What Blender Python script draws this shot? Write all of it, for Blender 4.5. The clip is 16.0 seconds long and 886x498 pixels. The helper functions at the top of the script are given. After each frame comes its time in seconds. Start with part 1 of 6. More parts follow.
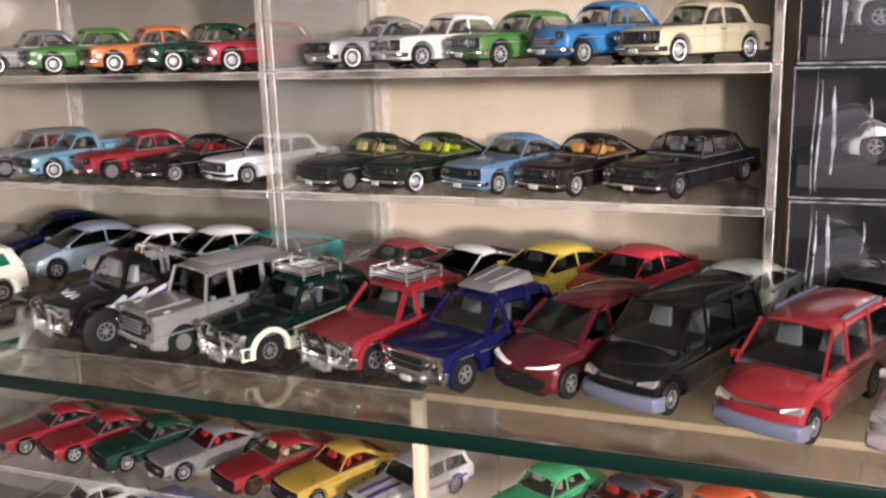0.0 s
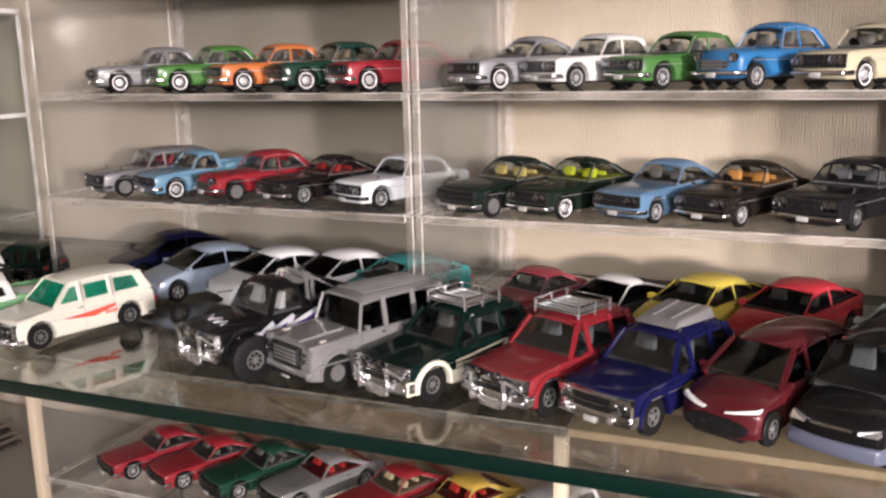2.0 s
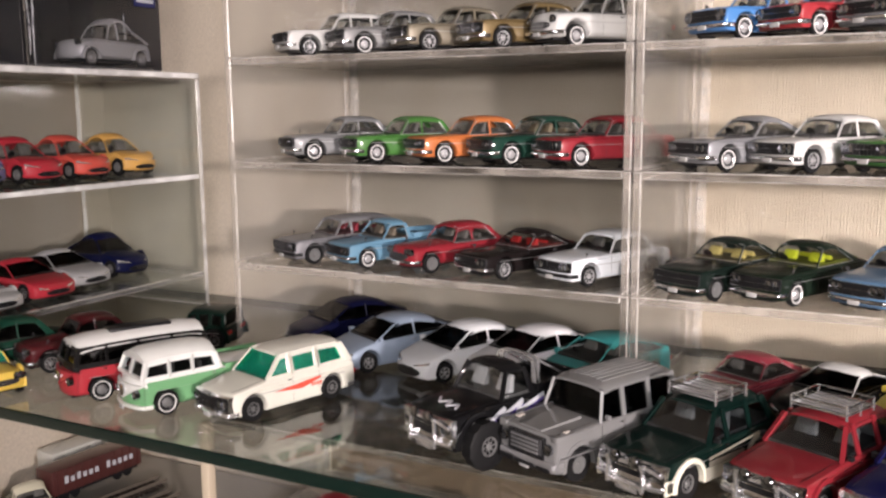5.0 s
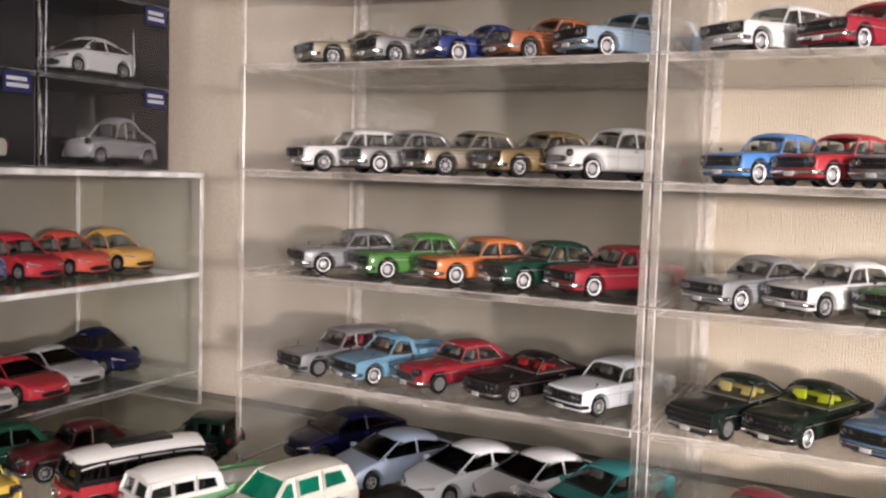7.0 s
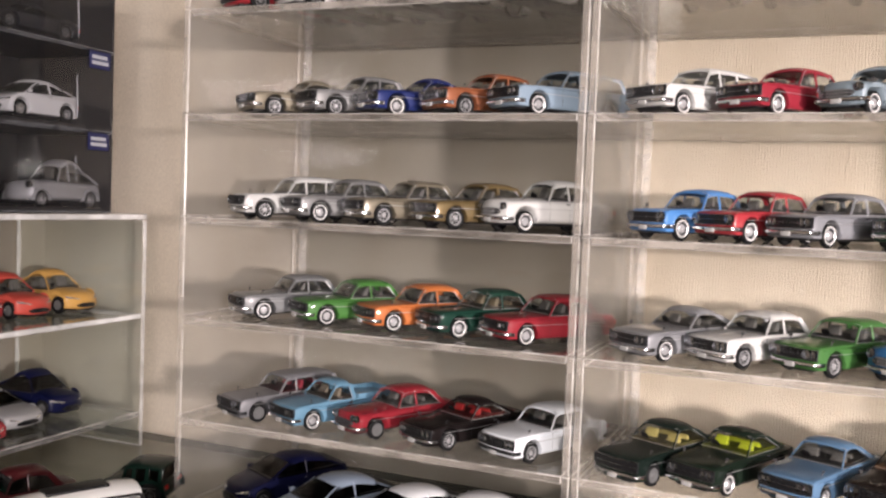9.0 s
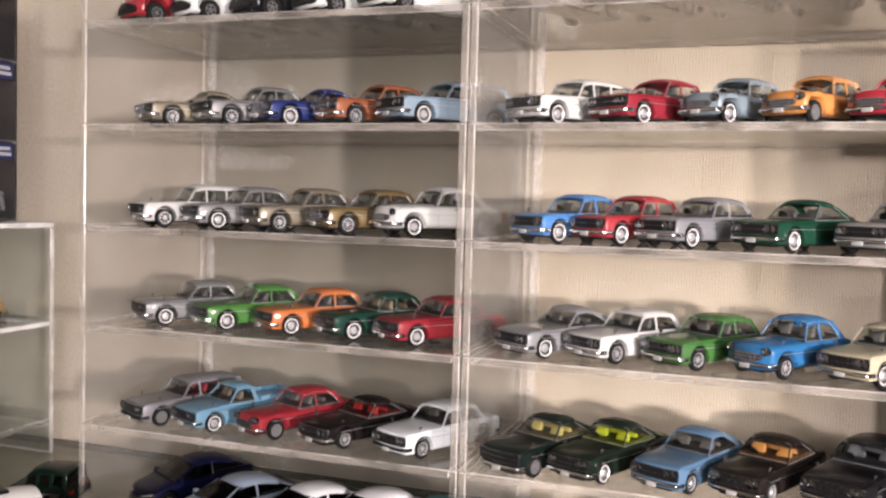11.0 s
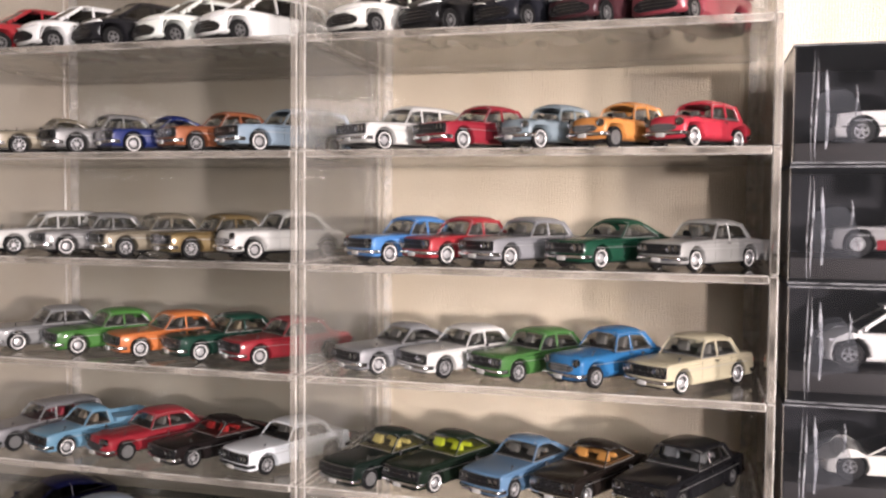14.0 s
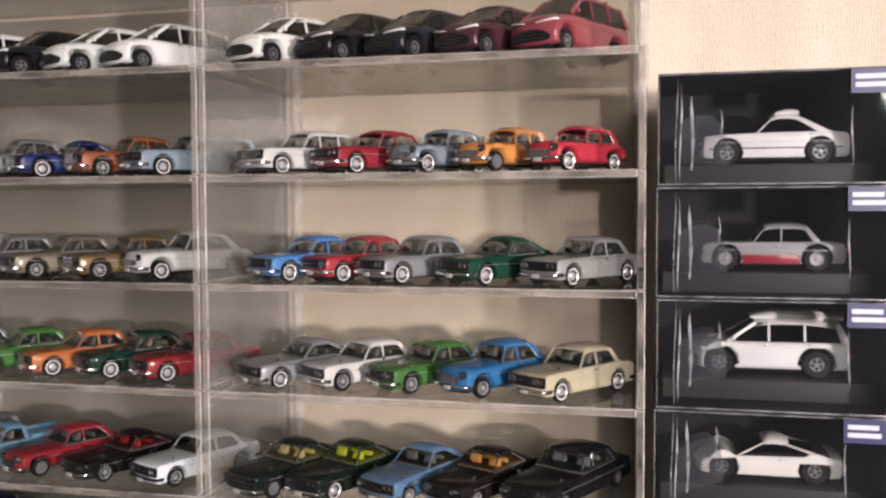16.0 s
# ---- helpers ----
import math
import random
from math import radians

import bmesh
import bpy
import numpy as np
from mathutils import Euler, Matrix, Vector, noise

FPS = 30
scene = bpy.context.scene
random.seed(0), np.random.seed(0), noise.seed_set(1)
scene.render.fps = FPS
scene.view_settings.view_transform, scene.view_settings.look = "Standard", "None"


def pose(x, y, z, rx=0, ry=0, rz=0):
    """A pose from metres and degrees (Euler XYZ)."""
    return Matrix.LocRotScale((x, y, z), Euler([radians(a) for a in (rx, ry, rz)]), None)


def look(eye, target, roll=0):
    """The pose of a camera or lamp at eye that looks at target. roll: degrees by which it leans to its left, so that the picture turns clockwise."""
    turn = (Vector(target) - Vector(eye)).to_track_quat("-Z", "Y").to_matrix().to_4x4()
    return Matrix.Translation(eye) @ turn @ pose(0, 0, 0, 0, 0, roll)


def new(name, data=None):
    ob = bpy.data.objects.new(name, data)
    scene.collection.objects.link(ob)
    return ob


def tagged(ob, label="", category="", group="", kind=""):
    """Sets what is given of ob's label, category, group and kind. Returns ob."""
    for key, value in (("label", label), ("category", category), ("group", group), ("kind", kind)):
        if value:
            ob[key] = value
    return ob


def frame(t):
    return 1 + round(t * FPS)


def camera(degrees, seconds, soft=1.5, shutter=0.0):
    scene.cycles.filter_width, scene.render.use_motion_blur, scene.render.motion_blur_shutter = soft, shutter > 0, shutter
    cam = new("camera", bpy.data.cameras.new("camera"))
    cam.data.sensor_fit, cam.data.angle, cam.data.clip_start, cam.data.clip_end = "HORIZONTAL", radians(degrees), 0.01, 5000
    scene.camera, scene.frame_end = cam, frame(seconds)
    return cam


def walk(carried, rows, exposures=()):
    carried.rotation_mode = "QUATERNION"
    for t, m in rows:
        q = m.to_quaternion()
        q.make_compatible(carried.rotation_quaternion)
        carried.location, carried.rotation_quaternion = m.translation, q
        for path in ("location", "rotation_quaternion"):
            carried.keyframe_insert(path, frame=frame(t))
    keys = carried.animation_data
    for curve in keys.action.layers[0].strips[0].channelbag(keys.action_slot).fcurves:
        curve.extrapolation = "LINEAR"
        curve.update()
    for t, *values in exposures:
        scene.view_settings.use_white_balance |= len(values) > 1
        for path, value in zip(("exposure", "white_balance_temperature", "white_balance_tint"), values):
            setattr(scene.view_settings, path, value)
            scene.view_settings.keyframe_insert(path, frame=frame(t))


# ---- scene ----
cam = camera(51.6, 16.0, 2.5)
METRES, EYE, TILT, LEAN, TURN = 0.3, 1.1125, 0.0, 0.0, 20.9
ROWS = [
    (0.0, 0.0, 0.0, 0.0, -0.4, -13.06, 1.72),
    (0.5, -0.0351, 0.0118, 0.0012, 0.03, -12.96, 1.43),
    (1.0, -0.0779, 0.021, -0.0007, 0.52, -12.79, 1.15),
    (1.5, -0.1178, 0.0278, 0.0057, 1.1, -12.28, 1.35),
    (2.0, -0.1562, 0.0526, 0.005, 1.89, -11.82, 1.22),
    (2.5, -0.1885, 0.0614, 0.0064, 2.8, -11.16, 1.04),
    (3.0, -0.222, 0.063, 0.009, 3.54, -10.64, 0.94),
    (3.5, -0.2615, 0.0718, 0.0136, 4.63, -10.46, 1.09),
    (4.0, -0.3003, 0.071, 0.0193, 5.99, -10.09, 1.04),
    (6.5, -0.4175, 0.077, 0.1059, 5.79, -5.55, -0.97),
    (7.0, -0.426, 0.071, 0.1281, 4.69, -4.5, -1.79),
    (7.5, -0.4248, 0.0621, 0.1497, 4.74, -3.69, -1.98),
    (8.0, -0.426, 0.0594, 0.1638, 4.07, -2.96, -2.46),
    (8.5, -0.4257, 0.0479, 0.17, 3.06, -2.64, -2.62),
    (9.0, -0.3991, 0.0411, 0.1712, 1.85, -2.94, -2.2),
    (11.5, -0.296, -0.0265, 0.1884, -2.56, -2.94, -1.36),
    (12.0, -0.2744, -0.039, 0.1889, -3.47, -3.1, -1.03),
    (12.5, -0.2446, -0.041, 0.1885, -3.52, -3.27, -0.82),
    (13.0, -0.2041, -0.0385, 0.1939, -4.03, -2.86, -0.8),
    (13.5, -0.1703, -0.0484, 0.2066, -5.02, -2.63, -0.61),
    (14.0, -0.1557, -0.0782, 0.2185, -5.41, -2.63, -0.46),
    (14.5, -0.1306, -0.1155, 0.2291, -6.45, -2.86, -0.4),
    (15.0, -0.0997, -0.1325, 0.2245, -7.08, -3.29, -0.15),
    (15.5, -0.0801, -0.1414, 0.2339, -7.95, -3.14, -0.03),
    (16.0, -0.0597, -0.1616, 0.2488, -7.86, -2.54, 0.24),
]
walk(cam, [(t, pose(0, 0, EYE, TILT, LEAN, TURN) @ pose(METRES * x, METRES * y, METRES * z, 90 + pitch, roll, yaw)) for t, x, y, z, yaw, pitch, roll in ROWS],
     [(0.0, 0.1), (4.0, 0.13), (8.0, 0.13), (12.0, 0.18), (14.0, 0.06), (15.0, -0.17), (16.0, -0.5)])

# ---- light ----
scene.cycles.transparent_max_bounces = 32
GLASS = 1.0          # height of the glass shelf's top
world = bpy.data.worlds.new("room_air")
scene.world = world
world.use_nodes = True
world.node_tree.nodes["Background"].inputs[0].default_value = (0.9, 0.93, 1.0, 1)
world.node_tree.nodes["Background"].inputs[1].default_value = 0.02


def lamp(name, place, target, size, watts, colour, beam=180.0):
    """A round lamp or added fill; beam: how wide its light spreads, in degrees."""
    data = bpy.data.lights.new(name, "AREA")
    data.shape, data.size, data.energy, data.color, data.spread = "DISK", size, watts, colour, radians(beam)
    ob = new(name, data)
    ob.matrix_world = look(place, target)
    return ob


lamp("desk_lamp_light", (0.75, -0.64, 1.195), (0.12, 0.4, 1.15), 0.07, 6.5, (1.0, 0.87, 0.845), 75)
# two added fill lights that lift the shade; no known lamps stand there
lamp("soft_fill_light", (1.0, -1.9, 1.70), (0.45, 0.4, 1.05), 0.9, 10.8, (1.0, 0.90, 0.90), 75)
lamp("front_fill_light", (0.25, -2.1, 1.9), (0.3, 0.4, 1.08), 0.4, 3.6, (1.0, 0.945, 0.94))

# ---- materials ----


def nodes_of(name):
    m = bpy.data.materials.new(name)
    m.use_nodes = True
    nt = m.node_tree
    return m, nt, nt.nodes["Principled BSDF"]


def add(nt, kind, **values):
    n = nt.nodes.new(kind)
    for k, v in values.items():
        n.inputs[k.replace("_", " ")].default_value = v
    return n


def surface(name, colour, rough=0.5, metal=0.0, coat=0.0, vary=0.08, grain=900.0, bump=0.02, spec=0.5):
    """A painted, moulded or woven surface with a fine grain and broad unevenness."""
    m, nt, b = nodes_of(name)
    co = nt.nodes.new("ShaderNodeTexCoord")
    info = nt.nodes.new("ShaderNodeObjectInfo")
    shift = nt.nodes.new("ShaderNodeVectorMath")
    shift.operation = "ADD"
    nt.links.new(co.outputs["Object"], shift.inputs[0])
    nt.links.new(info.outputs["Location"], shift.inputs[1])
    big = add(nt, "ShaderNodeTexNoise", Scale=grain * 0.06, Detail=3.0)
    fine = add(nt, "ShaderNodeTexNoise", Scale=grain, Detail=4.0)
    for n in (big, fine):
        nt.links.new(shift.outputs[0], n.inputs["Vector"])
    hsv = nt.nodes.new("ShaderNodeHueSaturation")
    hsv.inputs["Color"].default_value = (*colour, 1)
    rng = nt.nodes.new("ShaderNodeMapRange")
    rng.inputs["To Min"].default_value, rng.inputs["To Max"].default_value = 1 - vary, 1 + vary
    nt.links.new(big.outputs["Fac"], rng.inputs["Value"])
    nt.links.new(rng.outputs[0], hsv.inputs["Value"])
    nt.links.new(hsv.outputs[0], b.inputs["Base Color"])
    r2 = nt.nodes.new("ShaderNodeMapRange")
    r2.inputs["To Min"].default_value, r2.inputs["To Max"].default_value = max(rough - 0.06, 0.01), rough + 0.08
    nt.links.new(fine.outputs["Fac"], r2.inputs["Value"])
    nt.links.new(r2.outputs[0], b.inputs["Roughness"])
    b.inputs["Metallic"].default_value = metal
    b.inputs["Coat Weight"].default_value = coat
    b.inputs["Coat Roughness"].default_value = 0.06
    b.inputs["Specular IOR Level"].default_value = spec
    if bump:
        bp = nt.nodes.new("ShaderNodeBump")
        bp.inputs["Strength"].default_value, bp.inputs["Distance"].default_value = bump, 0.0004
        nt.links.new(fine.outputs["Fac"], bp.inputs["Height"])
        nt.links.new(bp.outputs[0], b.inputs["Normal"])
    return m


def clear(name, tint, rough=0.02, gloss=0.04, haze=0.0, haze_colour=(0.8, 0.8, 0.8)):
    """Clear sheet: what passes straight through, and a sheen that grows at grazing angles."""
    m, nt, b = nodes_of(name)
    out = nt.nodes["Material Output"]
    nt.nodes.remove(b)
    tr = nt.nodes.new("ShaderNodeBsdfTransparent")
    tr.inputs[0].default_value = (*tint, 1)
    gl = nt.nodes.new("ShaderNodeBsdfGlossy")
    gl.inputs["Roughness"].default_value = rough
    lw = nt.nodes.new("ShaderNodeLayerWeight")
    lw.inputs["Blend"].default_value = 0.5
    pw = nt.nodes.new("ShaderNodeMath")
    pw.operation = "POWER"
    pw.inputs[1].default_value = 5.0
    nt.links.new(lw.outputs["Facing"], pw.inputs[0])
    mr = nt.nodes.new("ShaderNodeMapRange")
    mr.inputs["To Min"].default_value, mr.inputs["To Max"].default_value = gloss, 0.9
    nt.links.new(pw.outputs[0], mr.inputs["Value"])
    mix = nt.nodes.new("ShaderNodeMixShader")
    nt.links.new(mr.outputs[0], mix.inputs[0])
    nt.links.new(gl.outputs[0], mix.inputs[2])
    if haze:
        co = nt.nodes.new("ShaderNodeTexCoord")
        no = add(nt, "ShaderNodeTexNoise", Scale=22.0, Detail=5.0)
        nt.links.new(co.outputs["Object"], no.inputs["Vector"])
        hr = nt.nodes.new("ShaderNodeMapRange")
        hr.inputs["From Min"].default_value, hr.inputs["From Max"].default_value = 0.35, 0.75
        hr.inputs["To Min"].default_value, hr.inputs["To Max"].default_value = haze * 0.6, haze * 1.6
        nt.links.new(no.outputs["Fac"], hr.inputs["Value"])
        df = nt.nodes.new("ShaderNodeBsdfDiffuse")
        df.inputs[0].default_value = (*haze_colour, 1)
        m2 = nt.nodes.new("ShaderNodeMixShader")
        nt.links.new(hr.outputs[0], m2.inputs[0])
        nt.links.new(tr.outputs[0], m2.inputs[1])
        nt.links.new(df.outputs[0], m2.inputs[2])
        nt.links.new(m2.outputs[0], mix.inputs[1])
    else:
        nt.links.new(tr.outputs[0], mix.inputs[1])
    nt.links.new(mix.outputs[0], out.inputs[0])
    return m


def wallpaper():
    m, nt, b = nodes_of("woven_wallpaper")
    co = nt.nodes.new("ShaderNodeTexCoord")
    wave = add(nt, "ShaderNodeTexNoise", Scale=1.0, Detail=2.0)
    mp = nt.nodes.new("ShaderNodeMapping")
    mp.inputs["Scale"].default_value = (1000, 1000, 420)
    nt.links.new(co.outputs["Object"], mp.inputs[0])
    nt.links.new(mp.outputs[0], wave.inputs["Vector"])
    knots = add(nt, "ShaderNodeTexNoise", Scale=1500.0, Detail=3.0)
    big = add(nt, "ShaderNodeTexNoise", Scale=9.0, Detail=4.0)
    nt.links.new(co.outputs["Object"], knots.inputs["Vector"])
    tall = nt.nodes.new("ShaderNodeMapping")
    tall.inputs["Scale"].default_value = (3.2, 3.2, 0.8)
    nt.links.new(co.outputs["Object"], tall.inputs[0])
    nt.links.new(tall.outputs[0], big.inputs["Vector"])
    sm = nt.nodes.new("ShaderNodeMath")
    sm.operation = "ADD"
    nt.links.new(wave.outputs["Fac"], sm.inputs[0])
    nt.links.new(knots.outputs["Fac"], sm.inputs[1])
    rib = add(nt, "ShaderNodeTexWave", Scale=215.0, Distortion=2.6, Detail=2.0)
    rib.inputs["Detail Scale"].default_value = 2.5
    nt.links.new(co.outputs["Object"], rib.inputs["Vector"])
    part_rib = nt.nodes.new("ShaderNodeMath")
    part_rib.operation = "MULTIPLY_ADD"
    part_rib.inputs[1].default_value = 0.26
    nt.links.new(rib.outputs["Fac"], part_rib.inputs[0])
    nt.links.new(sm.outputs[0], part_rib.inputs[2])
    sm = part_rib
    ramp = nt.nodes.new("ShaderNodeMapRange")
    ramp.inputs["From Min"].default_value, ramp.inputs["From Max"].default_value = 0.7, 1.6
    ramp.inputs["To Min"].default_value, ramp.inputs["To Max"].default_value = 0.74, 1.13
    nt.links.new(sm.outputs[0], ramp.inputs["Value"])
    hsv = nt.nodes.new("ShaderNodeHueSaturation")
    mix = nt.nodes.new("ShaderNodeMix")
    mix.data_type = "RGBA"
    mix.inputs[6].default_value, mix.inputs[7].default_value = (0.54, 0.455, 0.345, 1), (0.80, 0.725, 0.615, 1)
    nt.links.new(big.outputs["Fac"], mix.inputs[0])
    nt.links.new(mix.outputs[2], hsv.inputs["Color"])
    nt.links.new(ramp.outputs[0], hsv.inputs["Value"])
    nt.links.new(hsv.outputs[0], b.inputs["Base Color"])
    b.inputs["Roughness"].default_value = 0.85
    bp = nt.nodes.new("ShaderNodeBump")
    bp.inputs["Strength"].default_value, bp.inputs["Distance"].default_value = 1.0, 0.0009
    nt.links.new(sm.outputs[0], bp.inputs["Height"])
    nt.links.new(bp.outputs[0], b.inputs["Normal"])
    return m


def frosted_edge(name, colour, through_part, swing=0.15, scale=160.0):
    """A sawn acrylic or glass edge, or a painted glint, partly see-through."""
    m, nt, b = nodes_of(name)
    out = nt.nodes["Material Output"]
    co = nt.nodes.new("ShaderNodeTexCoord")
    no = add(nt, "ShaderNodeTexNoise", Scale=scale, Detail=3.0)
    nt.links.new(co.outputs["Object"], no.inputs["Vector"])
    hr = nt.nodes.new("ShaderNodeMapRange")
    hr.inputs["From Min"].default_value, hr.inputs["From Max"].default_value = 0.3, 0.7
    hr.inputs["To Min"].default_value, hr.inputs["To Max"].default_value = max(through_part - swing, 0), through_part + swing
    nt.links.new(no.outputs["Fac"], hr.inputs["Value"])
    b.inputs["Base Color"].default_value = (*colour, 1)
    b.inputs["Roughness"].default_value = 0.25
    tr = nt.nodes.new("ShaderNodeBsdfTransparent")
    mix = nt.nodes.new("ShaderNodeMixShader")
    nt.links.new(hr.outputs[0], mix.inputs[0])
    nt.links.new(b.outputs[0], mix.inputs[1])
    nt.links.new(tr.outputs[0], mix.inputs[2])
    nt.links.new(mix.outputs[0], out.inputs[0])
    return m


M_WALL = wallpaper()
# haze: smudges, plus a pale veil put in for reflected room light
M_ACRYL = clear("clear_acrylic", (0.94, 0.94, 0.935), 0.03, 0.05, 0.058, (0.75, 0.74, 0.72))
# back sheet whose grey tint carries the shade on the wall behind
M_WALL_SHADE = clear("wall_shade_sheet", (0.83, 0.84, 0.845), 0.03, 0.04)
M_BACKSHEET = clear("clear_back_sheet", (0.97, 0.97, 0.96), 0.03, 0.045)
# brown tint stands in for shade on the wall under the glass shelf
M_DIM_BACK = clear("back_shade_sheet", (0.80, 0.765, 0.73), 0.3, 0.03)
# darker copy of the clear acrylic, with the left end's dimness in its tint
M_SHADED_ACRYL = clear("shaded_acrylic", (0.895, 0.915, 0.905), 0.04, 0.06, 0.05, (0.56, 0.59, 0.58))
M_EDGE = frosted_edge("acrylic_edge", (0.48, 0.44, 0.39), 0.68, 0.26, 45.0)
# brighter copy of the acrylic edge: lamplight put into its colour
M_LIT_EDGE = frosted_edge("front_edge", (0.86, 0.86, 0.85), 0.22, 0.42, 55.0)
# pale bevel colour stands in for highlights along the panel edges
M_LINE = frosted_edge("arris_highlight", (0.70, 0.67, 0.63), 0.50, 0.28, 70.0)
# dark tint put in to dim what shows through the lower top panel
M_DIM_TOP = clear("dimming_acrylic", (0.38, 0.355, 0.33), 0.03, 0.07, 0.03, (0.4, 0.38, 0.36))
# white put into the blister's ribs as glints
M_GLINT = frosted_edge("fold_glint", (0.80, 0.82, 0.85), 0.62, 0.36, 120.0)
# darker copy of the acrylic edge for the shelf that gets little light
M_UNLIT_EDGE = frosted_edge("unlit_acrylic_edge", (0.34, 0.335, 0.33), 0.78, 0.18, 45.0)
M_RIB = frosted_edge("blister_rib", (0.62, 0.64, 0.68), 0.84, 0.16, 110.0)
M_BRIGHT = surface("bright_plating", (0.76, 0.76, 0.77), 0.18, 0.85, 0.3, 0.04, 500, 0.25)
# pale colour for the light that the panels' back edges catch
M_EDGE_GLEAM = frosted_edge("edge_gleam", (0.72, 0.69, 0.64), 0.76, 0.2)
M_SHELF = clear("shelf_glass", (0.83, 0.85, 0.83), 0.015, 0.115, 0.02, (0.7, 0.72, 0.7))
M_GREEN_EDGE = frosted_edge("green_glass_edge", (0.0022, 0.013, 0.010), 0.0, 0.02)
M_WINDOW = clear("car_window", (0.91, 0.92, 0.92), 0.04, 0.06)
M_WINDOW_MID = clear("smoked_car_window", (0.68, 0.70, 0.71), 0.04, 0.04)
M_WINDOW_DARK = clear("tinted_car_window", (0.30, 0.30, 0.31), 0.05, 0.06)
M_WINDOW_GREEN = clear("green_car_window", (0.03, 0.62, 0.40), 0.06, 0.09, 0.2, (0.02, 0.6, 0.4))
# bluish haze in these two imitates reflections on the box windows
M_BLISTER = clear("clear_blister", (0.93, 0.93, 0.94), 0.03, 0.05, 0.007, (0.50, 0.54, 0.60))
M_BLISTER_FOLD = clear("moulded_blister", (0.92, 0.92, 0.93), 0.12, 0.05, 0.035, (0.60, 0.64, 0.70))
M_CHROME = surface("chrome", (0.68, 0.68, 0.69), 0.13, 1.0, 0, 0.04, 500, 0.22)
M_TRIM = surface("thin_bright_trim", (0.36, 0.36, 0.36), 0.45, 0.7, 0, 0.05, 900, 0.05)
M_SILVER_PLASTIC = surface("silver_plastic", (0.36, 0.36, 0.37), 0.34, 0.7, 0, 0.05, 900, 0.05)
M_RUBBER = surface("tyre_rubber", (0.007, 0.007, 0.0075), 0.6, 0, 0, 0.2, 1500, 0.1, 0.2)
M_RIM = surface("plated_rim", (0.74, 0.74, 0.75), 0.24, 0.7, 0, 0.05, 900, 0.05)
M_RIM_GREY = surface("grey_rim", (0.24, 0.24, 0.24), 0.35, 0.6, 0, 0.05, 900, 0.05)
M_RIM_GOLD = surface("gold_rim", (0.70, 0.48, 0.15), 0.25, 1.0, 0, 0.05, 900, 0.05)
M_GRILLE = surface("dark_plated_grille", (0.20, 0.20, 0.21), 0.25, 1.0, 0, 0.06, 900, 0.05)
M_WHITEWALL = surface("whitewall", (0.62, 0.61, 0.59), 0.5, 0, 0, 0.06)
M_BLACK = surface("black_plastic", (0.010, 0.010, 0.011), 0.35, 0, 0, 0.15, 900, 0.02, 0.25)
M_DARK = surface("dark_grey_plastic", (0.035, 0.035, 0.037), 0.5, 0, 0, 0.15, 900, 0.02, 0.3)
M_LENS = surface("headlight_lens", (0.30, 0.31, 0.33), 0.10, 1.0, 0.5, 0.04)
M_WHITE_LENS = surface("white_lens", (0.72, 0.72, 0.73), 0.15, 0, 0.6, 0.05)
M_RED_LENS = surface("red_lens", (0.45, 0.02, 0.02), 0.15, 0, 0.5, 0.08)
M_PLATE = surface("plate_white", (0.42, 0.42, 0.41), 0.45, 0, 0, 0.05)
M_CARD = surface("black_card", (0.010, 0.010, 0.0125), 0.5, 0, 0.0, 0.15, 300, 0.03, 0.12)
M_PLINTH = surface("dark_card_plinth", (0.032, 0.030, 0.030), 0.55, 0, 0.0, 0.15, 300, 0.03, 0.15)
M_LABEL = surface("blue_label", (0.009, 0.013, 0.072), 0.4, 0, 0, 0.05)
M_INK = surface("white_ink", (0.42, 0.43, 0.47), 0.5, 0, 0, 0.05)
M_WOOD = surface("pale_wood_strip", (0.58, 0.49, 0.37), 0.55, 0, 0, 0.12, 260, 0.15)
M_TAN = surface("tan_board", (0.52, 0.40, 0.26), 0.5, 0, 0, 0.14, 220, 0.1)
M_FLOOR = surface("brown_floor", (0.13, 0.08, 0.05), 0.45, 0, 0, 0.2, 60, 0.1)
# tone of the unseen walls, set for how much light they bounce back
M_PLAIN = surface("unseen_room_tone", (0.28, 0.265, 0.25), 0.8, 0, 0, 0.1, 80, 0.1)
M_LOWBOARD = surface("lower_board", (0.24, 0.225, 0.20), 0.45, 0, 0, 0.1, 120, 0.05)
PAINTS = {}


def paint(colour, flake=0.0):
    """Glossy enamel under a clear coat; flake: how metallic it is."""
    if colour[0] > 0.15 and colour[1] < 0.03:
        colour = (colour[0] * 0.9, colour[1] * 0.6, max(colour[2], colour[0] * 0.05))
    if max(colour) < 0.66:
        colour = tuple(c * (0.83 if max(colour) > 0.15 else 0.9) for c in colour)
    grey = 0.3 * colour[0] + 0.59 * colour[1] + 0.11 * colour[2]
    colour = tuple(0.84 * c + 0.16 * grey for c in colour)
    key = (colour, flake)
    if key not in PAINTS:
        m = surface("car_paint", colour, 0.42, flake * 0.45, 0.7, 0.07, 1600, 0.02, 0.15)
        b = m.node_tree.nodes["Principled BSDF"]
        b.inputs["Coat Roughness"].default_value = 0.07
        if max(colour) <= 0.06:
            b.inputs["Specular IOR Level"].default_value = 0.03
            b.inputs["Coat Weight"].default_value = 0.55
            b.inputs["Coat Roughness"].default_value = 0.02
        PAINTS[key] = m
    return PAINTS[key]


